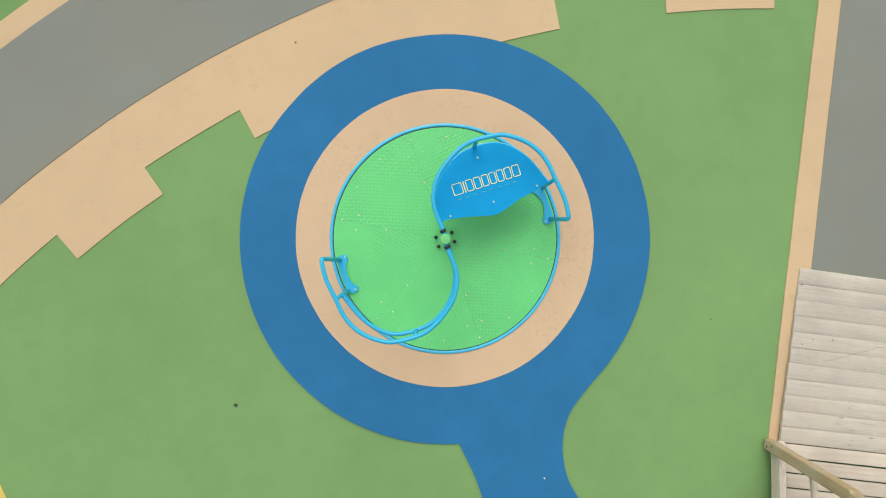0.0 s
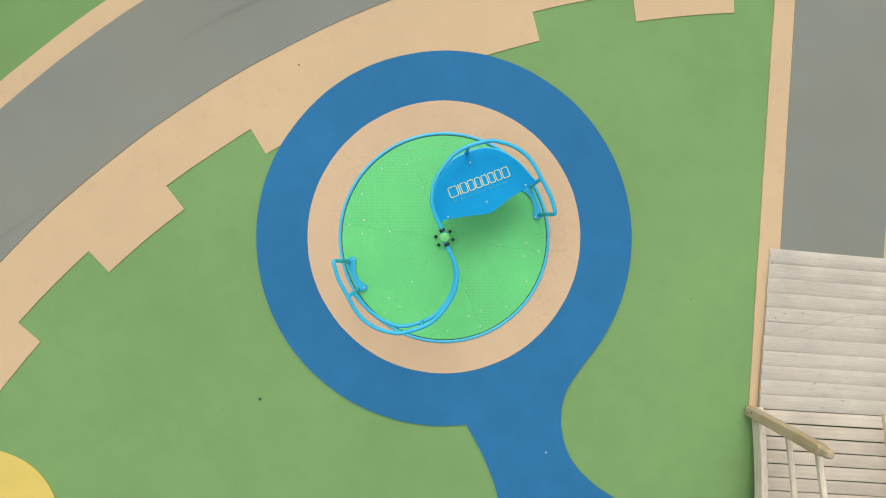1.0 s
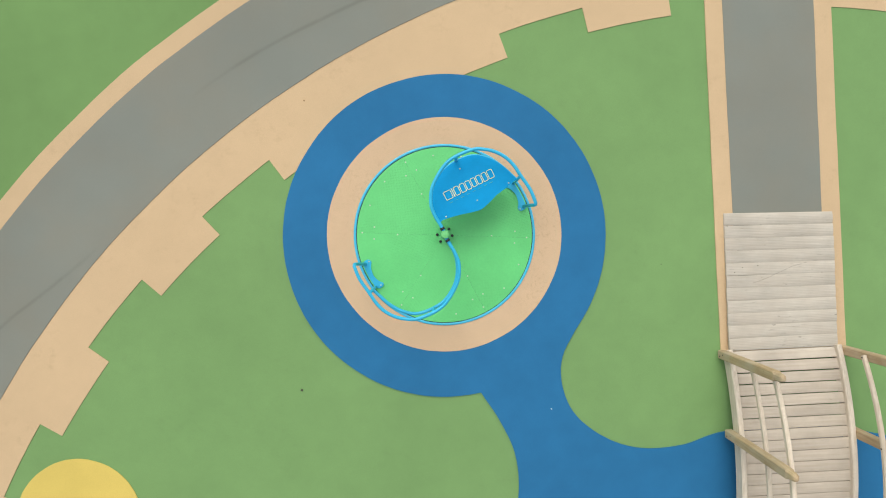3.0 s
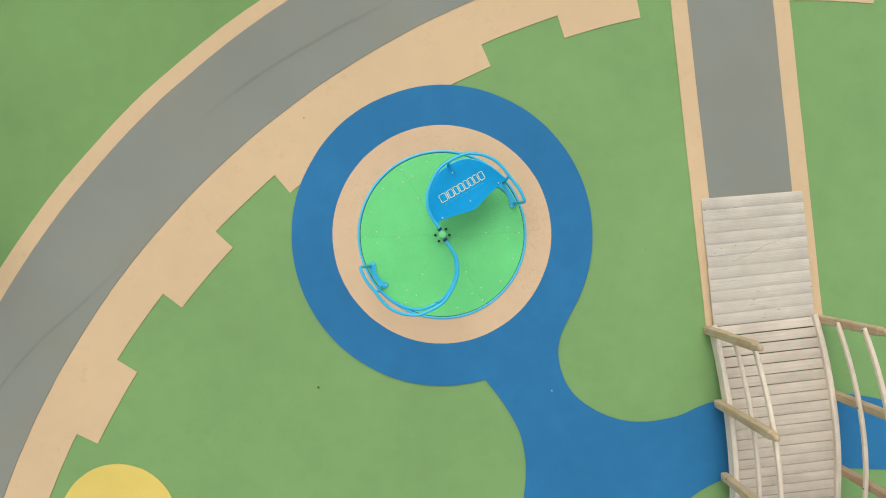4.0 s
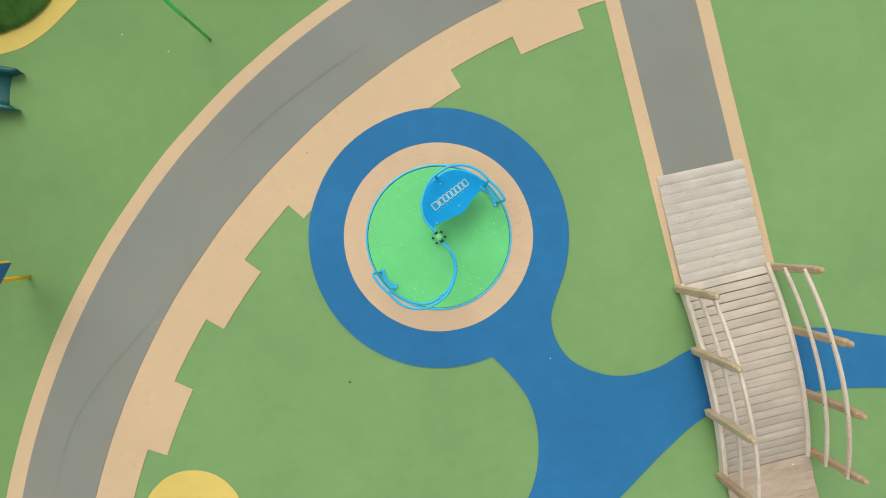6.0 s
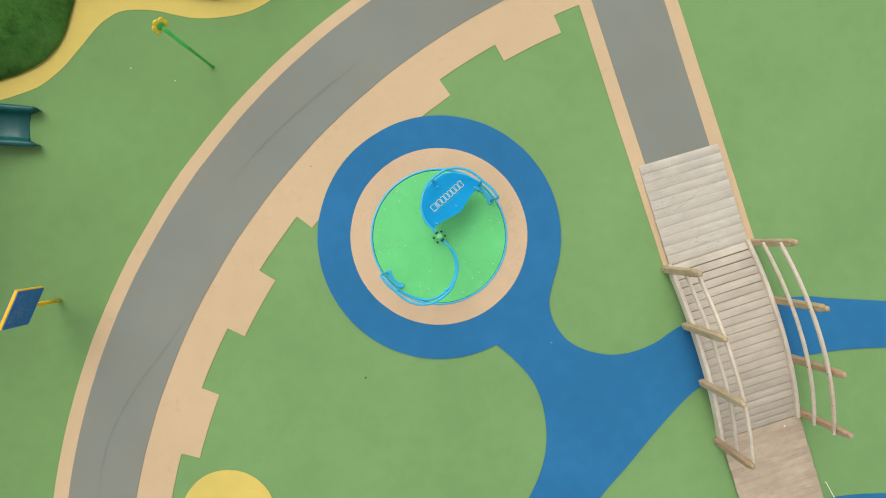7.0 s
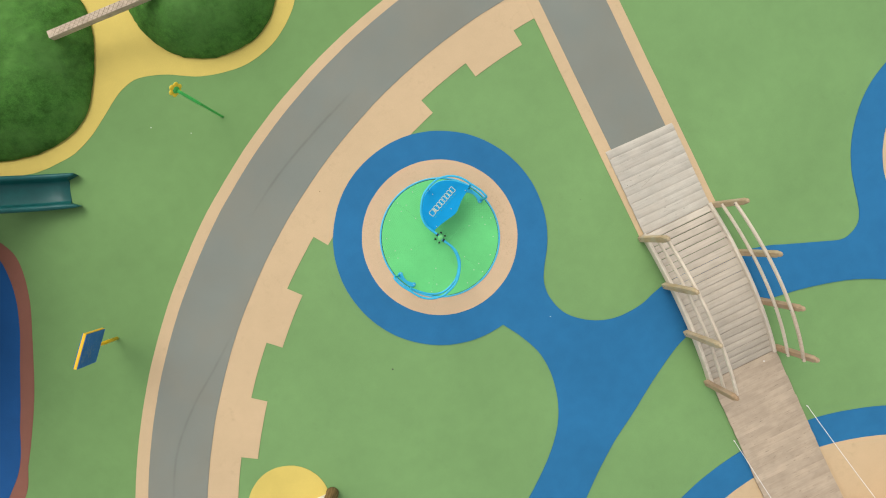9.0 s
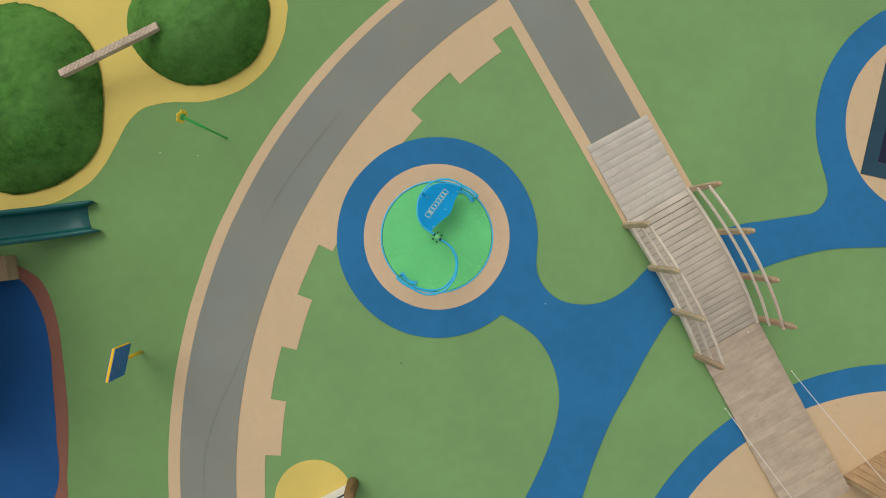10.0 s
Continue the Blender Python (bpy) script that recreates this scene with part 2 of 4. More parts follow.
def chequer():
    """Bright green coated chequer plate: short ridges that lie crosswise by turns, worn in places."""
    m, n, l, b = nodes_of("green_chequer_plate", 0.40, spec=0.3)
    tc, mp = n.new("ShaderNodeTexCoord"), n.new("ShaderNodeMapping")
    mp.inputs["Rotation"].default_value = (0, 0, radians(22))
    l.new(tc.outputs["Object"], mp.inputs["Vector"])
    cells = n.new("ShaderNodeTexChecker")
    cells.inputs["Scale"].default_value = 34.0
    l.new(mp.outputs["Vector"], cells.inputs["Vector"])
    ridges = []
    for axis in ("X", "Y"):
        w = n.new("ShaderNodeTexWave")
        w.bands_direction = axis
        w.inputs["Scale"].default_value = 34.0 * math.pi / 10
        l.new(mp.outputs["Vector"], w.inputs["Vector"])
        ridges.append(w.outputs["Fac"])
    pick = n.new("ShaderNodeMix")
    l.new(cells.outputs["Fac"], pick.inputs["Factor"])
    l.new(ridges[0], pick.inputs["A"])
    l.new(ridges[1], pick.inputs["B"])
    v = coords(n, l)
    worn = spread(n, l, noise_value(n, l, v, 1.7, 3.0), 0.36, 0.62, 0.3, 1.0)
    col = tint(n, l, (0.136, 0.600, 0.190), spread(n, l, noise_value(n, l, v, 3.0, 3.0), 0.3, 0.7, 0.95, 1.05))
    col = tint(n, l, col, spread(n, l, noise_value(n, l, v, 45.0, 3.0), 0.3, 0.7, 0.975, 1.025))
    l.new(col, b.inputs["Base Color"])
    relief(n, l, b, times(n, l, pick.outputs["Result"], worn), 0.75, 0.003)
    return m


def turf():
    m, n, l, b = nodes_of("artificial_turf", 0.9, spec=0.15)
    v = coords(n, l)
    fine = noise_value(n, l, v, 48.0, 5.0, 0.75)
    tuft = noise_value(n, l, v, 8.0, 5.0, 0.72)
    blot = noise_value(n, l, v, 1.3, 3.0, 0.55)
    col = blend(n, l, spread(n, l, fine, 0.3, 0.72, 0.0, 1.0), (0.042, 0.134, 0.020), (0.080, 0.228, 0.036))
    col = tint(n, l, col, spread(n, l, tuft, 0.3, 0.7, 0.60, 1.36))
    col = tint(n, l, col, spread(n, l, blot, 0.3, 0.7, 0.74, 1.16))
    col = blend(n, l, spread(n, l, noise_value(n, l, v, 0.9, 4.0, 0.62), 0.44, 0.66, 0.0, 0.70), col, (0.120, 0.285, 0.060))
    # paler green patches near both ends of the balance beam
    for spot, wide, deep in (((-3.85, 5.25, 0.5), 0.70, 0.40), ((-1.42, 5.18, 0.75), 1.10, 0.72)):
        gap = n.new("ShaderNodeVectorMath")
        gap.operation, gap.inputs[1].default_value = "DISTANCE", spot
        l.new(place(n), gap.inputs[0])
        near = times(n, l, spread(n, l, gap.outputs["Value"], 0.15, wide, deep, 0.0), spread(n, l, noise_value(n, l, v, 3.2, 4.0, 0.6), 0.32, 0.58, 0.35, 1.0))
        col = blend(n, l, near, col, (0.130, 0.292, 0.070))
    l.new(col, b.inputs["Base Color"])
    relief(n, l, b, fine, 0.8, 0.02)
    return m


ROAD_C, ROAD_R = (3.248, -7.391), 10.21
GREY, PLATE, TURF = asphalt_like(), chequer(), turf()


# ---------------------------------------------------------------- mesh helpers
def mesh_object(name, bm, material, smooth=False):
    bmesh.ops.recalc_face_normals(bm, faces=bm.faces)
    me = bpy.data.meshes.new(name)
    bm.to_mesh(me)
    bm.free()
    me.materials.append(material)
    if smooth:
        me.polygons.foreach_set("use_smooth", [True] * len(me.polygons))
    return new(name, me)


def part(name, bm, material, parent, label="", smooth=False):
    ob = mesh_object(name, bm, material, smooth)
    ob.parent = parent
    if label:
        tagged(ob, label)
    return ob


def piece(name, mesh, parent, m):
    """A part on a shared mesh, at a pose within its parent."""
    ob = new(name, mesh)
    ob.parent = parent
    ob.matrix_local = m
    return ob


def thing(name, label, category, m=None, group="", kind=""):
    ob = new(name)
    ob.empty_display_size = 0.1
    if m is not None:
        ob.matrix_world = m
    return tagged(ob, label, category, group, kind)


def box_into(bm, cx, cy, cz, sx, sy, sz, bevel=0.0, m=None):
    made = bmesh.ops.create_cube(bm, size=1.0)["verts"]
    bmesh.ops.transform(bm, matrix=Matrix.Translation((cx, cy, cz)) @ Matrix.Diagonal((sx, sy, sz, 1)), verts=made)
    if bevel:
        edges = list({e for v in made for e in v.link_edges})
        made = [v for v in bmesh.ops.bevel(bm, geom=edges, offset=bevel, segments=2, affect="EDGES")["verts"]] or made
    if m is not None:
        faces = {f for v in made for f in v.link_faces}
        bmesh.ops.transform(bm, matrix=m, verts=list({v for f in faces for v in f.verts}))
    return bm


def box(cx, cy, cz, sx, sy, sz, bevel=0.0):
    return box_into(bmesh.new(), cx, cy, cz, sx, sy, sz, bevel)


def tube_into(bm, points, radius, sides=12, caps=True):
    """A round tube along points; radius is a number or one for each point."""
    pts = [Vector(p) for p in points]
    radii = radius if isinstance(radius, (list, tuple)) else [radius] * len(pts)
    rings, side = [], None
    for i, p in enumerate(pts):
        ahead = (pts[min(i + 1, len(pts) - 1)] - pts[max(i - 1, 0)]).normalized()
        if side is None:
            side = ahead.orthogonal().normalized()
        side = (side - ahead * side.dot(ahead)).normalized()
        up = ahead.cross(side)
        rings.append([bm.verts.new(p + radii[i] * (math.cos(a) * side + math.sin(a) * up))
                      for a in (2 * math.pi * k / sides for k in range(sides))])
    for r0, r1 in zip(rings, rings[1:]):
        for k in range(sides):
            bm.faces.new((r0[k], r0[(k + 1) % sides], r1[(k + 1) % sides], r1[k]))
    if caps:
        bm.faces.new(rings[0][::-1])
        bm.faces.new(rings[-1])
    return bm


def tube(points, radius, sides=12):
    return tube_into(bmesh.new(), points, radius, sides)


def slab(outline, bottom, top, bevel=0.0):
    """A flat piece with the given outline, from bottom to top."""
    bm = bmesh.new()
    low = [bm.verts.new((x, y, bottom)) for x, y in outline]
    high = [bm.verts.new((x, y, top)) for x, y in outline]
    lid = bm.faces.new(high)
    bm.faces.new(low[::-1])
    n = len(outline)
    for k in range(n):
        bm.faces.new((low[k], low[(k + 1) % n], high[(k + 1) % n], high[k]))
    if bevel:
        bmesh.ops.bevel(bm, geom=list(lid.edges), offset=bevel, segments=2, affect="EDGES")
    caps = [f for f in bm.faces if len(f.verts) > 4]
    bmesh.ops.triangulate(bm, faces=caps, ngon_method="EAR_CLIP")
    return bm


def curve(points, step=0.06, closed=False):
    """A smooth line through a few points."""
    pts = [Vector((*p, 0)) for p in points]
    n, out = len(pts), []
    for i in range(n if closed else n - 1):
        if closed:
            a, b, c, d = (pts[(i + k) % n] for k in (-1, 0, 1, 2))
        else:
            a, b, c, d = pts[max(i - 1, 0)], pts[i], pts[i + 1], pts[min(i + 2, n - 1)]
        count = max(2, int((c - b).length / step))
        for k in range(count):
            t = k / count
            q = 0.5 * ((2 * b) + (c - a) * t + (2 * a - 5 * b + 4 * c - d) * t * t + (3 * b - a - 3 * c + d) * t ** 3)
            out.append((q.x, q.y))
    if not closed:
        out.append(tuple(points[-1]))
    return out


def arc(cx, cy, r, a0, a1, step=0.06):
    count = max(3, int(abs(radians(a1 - a0)) * r / step))
    return [(cx + r * math.cos(radians(a0 + (a1 - a0) * k / count)), cy + r * math.sin(radians(a0 + (a1 - a0) * k / count)))
            for k in range(count + 1)]


def handcut(outline, amount=0.006, scale=1.7):
    """Slight waviness, as of an edge that was cut and poured by hand."""
    out = []
    for x, y in outline:
        dx, dy = (amount * (noise.noise((x * scale, y * scale, k)) + 0.4 * noise.noise((x * scale * 6, y * scale * 6, k + 2))) for k in (3.1, 8.7))
        out.append((x + dx, y + dy))
    return out


def sheet(name, outline, layer, material, label, category, wavy=0.006):
    """A poured area of the ground: its surface lies 4 mm above the layer below."""
    flat = [Vector(p) for p in handcut(outline, wavy)]
    n = len(flat)
    spots, _, tris, *_ = delaunay_2d_cdt(flat, [(k, (k + 1) % n) for k in range(n)], [], 1, 1e-5)
    bm = bmesh.new()
    high = [bm.verts.new((p.x, p.y, 0.004 * layer)) for p in spots]
    for t in tris:
        bm.faces.new([high[k] for k in t])
    rim = [e for e in bm.edges if len(e.link_faces) == 1]
    skirt = [g for g in bmesh.ops.extrude_edge_only(bm, edges=rim)["geom"] if isinstance(g, bmesh.types.BMVert)]
    for v in skirt:
        v.co.z = -0.03
    ob = mesh_object(name, bm, material)
    if ob.data.polygons[0].normal.z < 0:
        ob.data.flip_normals()
    return tagged(ob, label, category, kind="structure")


# ---------------------------------------------------------------- the ground and its coloured areas
bm = bmesh.new()
bmesh.ops.create_grid(bm, x_segments=8, y_segments=8, size=600)
bmesh.ops.translate(bm, verts=bm.verts, vec=(0, 0, -0.004))
tagged(mesh_object("ground", bm, GREEN), "green poured rubber playground surface with faint patches", "ground", kind="structure")

sheet("ground_2", arc(2.879, -6.940, 24.0, 42, 200, 0.5) + arc(2.879, -6.940, 10.80, 200, 42, 0.2), 0, OUTER,
      "slightly darker green rubber ground outside the curved road", "ground")
STEP = 5.69
inner = []
for k in range(-9, 19):
    # teeth of sand colour and notches of green take turns along the inner edge
    r = 9.43 if k % 2 == (1 if k < -2 else 0) or k == 3 else 9.705
    first, last = (92.55 + STEP * q + (0.27 if q == 9 else 0) for q in (k, k + 1))
    inner += arc(*ROAD_C, r, first, last, 0.1)
ends = (92.55 - 9 * STEP, 92.55 + 19 * STEP)
sheet("trim_1", inner + arc(*ROAD_C, ROAD_R + 0.1, ends[1], ends[0]), 1, TAN,
      "sand-coloured rubber border with a stepped tooth edge beside the road", "border", 0.004)
sheet("trim_2", arc(2.879, -6.940, 10.842, 42, 200) + arc(2.950, -6.941, 10.55, 200, 42), 1, TAN,
      "sand-coloured rubber outer border of the curved road", "border")
sheet("road", arc(2.950, -6.941, 10.693, 42, 200) + arc(*ROAD_C, ROAD_R, 200, 42), 2.5, GREY,
      "curved grey rubber road with faint dark tyre streaks", "road")


def on_path(u, v):
    """u to the right of the straight path's middle, v along it towards the road."""
    a = radians(-3.43)
    return 3.715 + u * math.cos(a) - v * math.sin(a), -1.78 + u * math.sin(a) + v * math.cos(a)


def strip(u0, u1, w0, w1, v0, v1, n=24):
    left = [on_path(u0 + (w0 - u0) * k / n, v0 + (v1 - v0) * k / n) for k in range(n + 1)]
    right = [on_path(u1 + (w1 - u1) * k / n, v0 + (v1 - v0) * k / n) for k in range(n + 1)]
    return left + right[::-1]


sheet("trim_3", strip(-0.688, 0.742, -0.752, 0.660, -0.03, 4.55), 2, TAN, "sand-coloured rubber border along the straight path", "border")
sheet("path", strip(-0.492, 0.512, -0.562, 0.462, 0.8, 4.75), 3, GREY, "straight grey rubber path that leads to the bridge ramp", "path")

HUB = (0.077, -0.105)
sheet("pavement", arc(*HUB, 1.299, 0, 358, 0.05), 4, WORN, "worn sand-coloured rubber ring under the roundabout's edge", "safety surface", 0.005)

shore_west = curve([(0.29, -1.905), (0.47, -2.25), (0.60, -2.68), (0.58, -3.15), (0.41, -3.64), (0.08, -4.08), (-0.46, -4.52), (-1.16, -4.96), (-2.2, -5.6)])
shore_south = curve([(-1.3, -6.4), (-0.30, -5.54), (0.22, -5.11), (0.87, -4.66), (1.46, -4.34), (2.2, -3.93), (2.92, -3.63), (3.7, -3.62),
                     (4.69, -3.81), (5.3, -3.96), (5.81, -4.14), (6.28, -4.38), (6.9, -4.76), (7.6, -5.1)])
shore_north = curve([(7.2, -2.6), (6.74, -2.78), (6.635, -3.02), (6.57, -3.20), (6.46, -3.37), (6.26, -3.47), (6.06, -3.48), (5.76, -3.35), (5.18, -3.08), (4.81, -2.92),
                     (3.9, -2.68), (3.01, -2.66), (2.52, -2.76), (2.12, -2.76), (1.80, -2.67), (1.52, -2.49), (1.30, -2.24), (1.205, -1.92), (1.24, -1.60),
                     (1.412, -1.320)])
sheet("water_1", arc(0.081, -0.125, 1.789, -41.9, 276.7, 0.05) + shore_west[1:] + shore_south + shore_north[:-1], 3, BLUE,
      "blue rubber pond ring and stream that winds under the bridge", "painted water")
sheet("water_2", arc(8.90, -3.345, 2.27, 0, 357), 2, BLUE, "blue rubber ring round the trampoline", "painted water")
sheet("pavement_2", arc(8.90, -3.345, 1.72, 0, 357), 4, TAN, "sand-coloured rubber circle round the trampoline", "safety surface")
sheet("water_3", arc(2.98, -11.24, 5.40, 0, 358), 2, BLUE, "blue rubber ring round the wooden platform", "painted water")
sheet("pavement_3", arc(2.99, -11.32, 4.965, 0, 358), 4, TAN, "sand-coloured rubber circle below the wooden platform", "safety surface")

sheet("pavement_4", arc(-4.325, -2.82, 0.69, 0, 356), 1, YELLOW, "yellow rubber dot on the green ground", "safety surface", 0.01)
sheet("pavement_5", curve([(0.13, 4.80), (-0.03, 4.55), (-0.27, 4.29), (-0.70, 4.03), (-1.19, 3.92), (-1.59, 3.95), (-2.08, 4.11), (-2.55, 4.40),
                           (-2.95, 4.55), (-3.21, 4.53), (-3.43, 4.45), (-3.79, 4.25), (-4.10, 4.09), (-4.44, 3.985), (-4.72, 3.975), (-5.02, 3.99),
                           (-5.30, 4.06), (-5.56, 4.17), (-6.03, 4.42), (-6.6, 5.0), (-6.8, 6.2), (-6.0, 7.6), (-4.4, 8.2), (-3.2, 7.6), (-2.2, 7.1), (-1.0, 7.0),
                           (0.0, 6.3), (0.25, 5.5)], closed=True), 1, YELLOW, "yellow rubber ground that flows round the grass mounds", "safety surface")
sheet("trim_4", curve([(-6.75, 3.80), (-6.38, 3.54), (-6.19, 3.25), (-6.12, 2.90), (-6.28, 2.28), (-6.60, 1.64), (-6.97, 0.95), (-7.31, 0.43), (-7.66, -0.05),
                       (-8.1, -0.6), (-9.4, -1.2), (-11, -0.4), (-11.4, 2), (-9.8, 4.2), (-8, 4.3)], closed=True), 1, BROWN,
      "red-brown rubber edge of the deep blue area", "border")
sheet("water_4", curve([(-6.9, 3.5), (-6.5, 3.34), (-6.38, 3.14), (-6.37, 2.86), (-6.45, 2.44), (-6.63, 2.00), (-6.97, 1.40), (-7.42, 0.63), (-8.0, -0.22),
                        (-9.3, -0.9), (-10.7, -0.2), (-11.0, 2), (-9.6, 3.9), (-8, 4.0)], closed=True), 2, DEEP,
      "deep blue rubber ground below the slide tower", "painted water")

# ---------------------------------------------------------------- the roundabout
def dome(radius, height, sides=10):
    bm = bmesh.new()
    top = bm.verts.new((0, 0, height))
    rings = []
    for q, h in ((1.0, 0.0), (0.95, 0.45), (0.7, 0.85)):
        rings.append([bm.verts.new((radius * q * math.cos(a), radius * q * math.sin(a), height * h))
                      for a in (2 * math.pi * k / sides for k in range(sides))])
    for r0, r1 in zip(rings, rings[1:]):
        for k in range(sides):
            bm.faces.new((r0[k], r0[(k + 1) % sides], r1[(k + 1) % sides], r1[k]))
    for k in range(sides):
        bm.faces.new((rings[-1][k], rings[-1][(k + 1) % sides], top))
    return bm


def shared(bm, name, material, smooth=False):
    bmesh.ops.recalc_face_normals(bm, faces=bm.faces)
    me = bpy.data.meshes.new(name)
    bm.to_mesh(me)
    bm.free()
    me.materials.append(material)
    if smooth:
        me.polygons.foreach_set("use_smooth", [True] * len(me.polygons))
    return me


def lathe(profile, sides=72):
    """A ring or disc turned round z from (radius, height) pairs."""
    bm = bmesh.new()
    rings = [[bm.verts.new((r * math.cos(a), r * math.sin(a), z)) for a in (2 * math.pi * k / sides for k in range(sides))] for r, z in profile]
    for r0, r1 in zip(rings, rings[1:]):
        for k in range(sides):
            bm.faces.new((r0[k], r0[(k + 1) % sides], r1[(k + 1) % sides], r1[k]))
    return bm


DECK_Z, LOW_Z, RAIL_Z = 0.026, 0.42, 0.64


# plan of one arm's handrail, from the hub round to the grip at the rim, and of the lower rail under it
ARM = [(0.0, 0.02), (-0.035, 0.101), (-0.085, 0.21), (-0.107, 0.33), (-0.064, 0.51), (0.107, 0.721), (0.348, 0.812), (0.480, 0.806), (0.600, 0.764), (0.700, 0.692), (0.770, 0.602), (0.82, 0.505),
       (0.903, 0.352), (0.942, 0.214)]
LOWER = [(0.0, 0.02), (-0.043, 0.103), (-0.091, 0.251), (-0.085, 0.411), (-0.032, 0.551), (0.076, 0.68), (0.209, 0.751), (0.367, 0.787), (0.506, 0.755), (0.647, 0.665),
         (0.78, 0.521), (0.806, 0.49)]
FRONT = [(0.806, 0.486), (0.746, 0.458), (0.685, 0.410), (0.605, 0.371), (0.514, 0.297), (0.418, 0.226), (0.35, 0.207), (0.178, 0.188), (0.043, 0.165), (-0.02, 0.150)]


def outline_bar(w, h, t):
    """A thin rounded outline, or one thin bar where it is narrow."""
    if w < 0.03:
        return box(w / 2, h / 2, 0.0015, t * 1.4, h, 0.003)
    r = 0.014
    rings = []
    for inset in (0.0, t):
        q = r - inset
        ring = []
        for cx, cy, a in ((w - r, h - r, 0), (r, h - r, 90), (r, r, 180), (w - r, r, 270)):
            ring += [(cx + q * math.cos(radians(a + 90 * k / 5)), cy + q * math.sin(radians(a + 90 * k / 5))) for k in range(6)]
        rings.append(ring)
    bm = bmesh.new()
    n = len(rings[0])
    loops = [[bm.verts.new((x, y, z)) for x, y in ring] for ring, z in ((rings[0], 0.0), (rings[0], 0.003), (rings[1], 0.003), (rings[1], 0.0))]
    for r0, r1 in zip(loops, loops[1:]):
        for k in range(n):
            bm.faces.new((r0[k], r0[(k + 1) % n], r1[(k + 1) % n], r1[k]))
    return bm


def build_roundabout():
    top = thing("playground_roundabout", "bright green flush roundabout with sky-blue S-shaped rails and seat", "roundabout",
                pose(HUB[0], HUB[1], 0.0))
    # the ground slopes a little, so what stands plumb leans against it
    plumb = Matrix(((1, 0, -0.013, 0), (0, 1, 0.024, 0), (0, 0, 1, 0), (0, 0, 0, 1)))
    base = part("skirt", lathe([(0.0, 0.006), (0.9765, 0.006), (0.9765, 0.018), (0.0, 0.018)]), BLACK, top, "dark gap round the platform")
    rim = part("rim", lathe([(0.977, 0.008), (0.977, 0.022), (0.981, 0.026), (0.999, 0.026), (1.004, 0.022), (1.006, 0.008), (0.977, 0.008)], 120),
               RIM, top, "sky-blue rim ring", True)
    sector = shared(slab([(0.05, 0.0003)] + arc(0, 0, 0.9685, 0.03, 59.97, 0.04) + [(0.05 * 0.5, 0.05 * 0.866 - 0.0003)], 0.019, DECK_Z), "deck_panel", PLATE)
    screw = shared(dome(0.0085, 0.006, 8), "screw", NYLON, True)
    for k in range(6):
        panel = piece("deck_panel", sector, top, pose(0, 0, 0.0, 0, 0, 52 + 60 * k))
        for r, a in ((0.52, 1), (0.78, -4.8), (0.78, 4.8), (0.91, 0), (0.885, 20), (0.885, 40)):
            piece("screw", screw, panel, pose(r * math.cos(radians(a)), r * math.sin(radians(a)), DECK_Z))
    part("hub_plate", lathe([(0.0, DECK_Z + 0.002), (0.10, DECK_Z + 0.002), (0.10, DECK_Z + 0.008), (0.0, DECK_Z + 0.008)], 40), PLATE, top)
    bm = lathe([(0.038, DECK_Z), (0.038, RAIL_Z + 0.03), (0.0, RAIL_Z + 0.03)], 24)
    bmesh.ops.transform(bm, matrix=plumb, verts=bm.verts)
    part("hub_post", bm, TUBE, top, "sky-blue centre post", True)
    bm = lathe([(0.0, RAIL_Z + 0.03), (0.041, RAIL_Z + 0.03), (0.041, RAIL_Z + 0.042), (0.036, RAIL_Z + 0.047), (0.0, RAIL_Z + 0.051)], 24)
    bmesh.ops.transform(bm, matrix=plumb, verts=bm.verts)
    part("hub_cap", bm, CAP, top, "round green cap")
    bolt = shared(dome(0.0165, 0.024, 12), "bolt_cap", BLACK, True)
    for k in range(6):
        q = radians(50 + 60 * k)
        piece("bolt_cap", bolt, top, pose(0.083 * math.cos(q), 0.083 * math.sin(q), DECK_Z + 0.008))
    for turn in (0, 180):
        spin = Matrix.Rotation(radians(turn), 4, "Z")

        def put(pts):
            return [plumb @ spin @ Vector(p) for p in pts]

        plan = curve(ARM, 0.03)
        ease = [(x, y, RAIL_Z) for x, y in plan]
        last = Vector(ease[-1])
        foot = Vector((0.902, 0.222, DECK_Z))
        ease += [tuple(last + Vector((-0.002, -0.012, -0.012))), tuple(last + Vector((-0.008, -0.016, -0.035))), tuple(foot)]
        rail = part("handrail", tube(put(ease), 0.0175, 14), TUBE, top, "curved sky-blue tube handrail", True)
        # collar at the hub
        part("clamp", tube(put([(-0.014, 0.050, RAIL_Z), (-0.026, 0.072, RAIL_Z)]), 0.025, 14), BLACK, rail, "black clamp", True)
        # uprights
        part("upright", tube(put([(0.818, 0.487, DECK_Z), (0.817, 0.490, 0.40), (0.818, 0.503, RAIL_Z)]), 0.0165, 12), TUBE, top, "", True)
        part("upright", tube(put([(0.195, 0.748, LOW_Z - 0.01), (0.200, 0.768, RAIL_Z)]), 0.0165, 12), TUBE, top, "", True)
        # foot plate, with a hollow inner edge
        out = arc(0, 0, 0.955, 31.5, 12.5, 0.03) + [(0.900, 0.182), (0.878, 0.174), (0.850, 0.180), (0.836, 0.208)]
        out += curve([(0.836, 0.208), (0.851, 0.283), (0.832, 0.355), (0.790, 0.416), (0.738, 0.444)], 0.03)[1:] + [(0.728, 0.464), (0.740, 0.488), (0.775, 0.506)]
        bm = slab(out, DECK_Z + 0.001, DECK_Z + 0.019, 0.004)
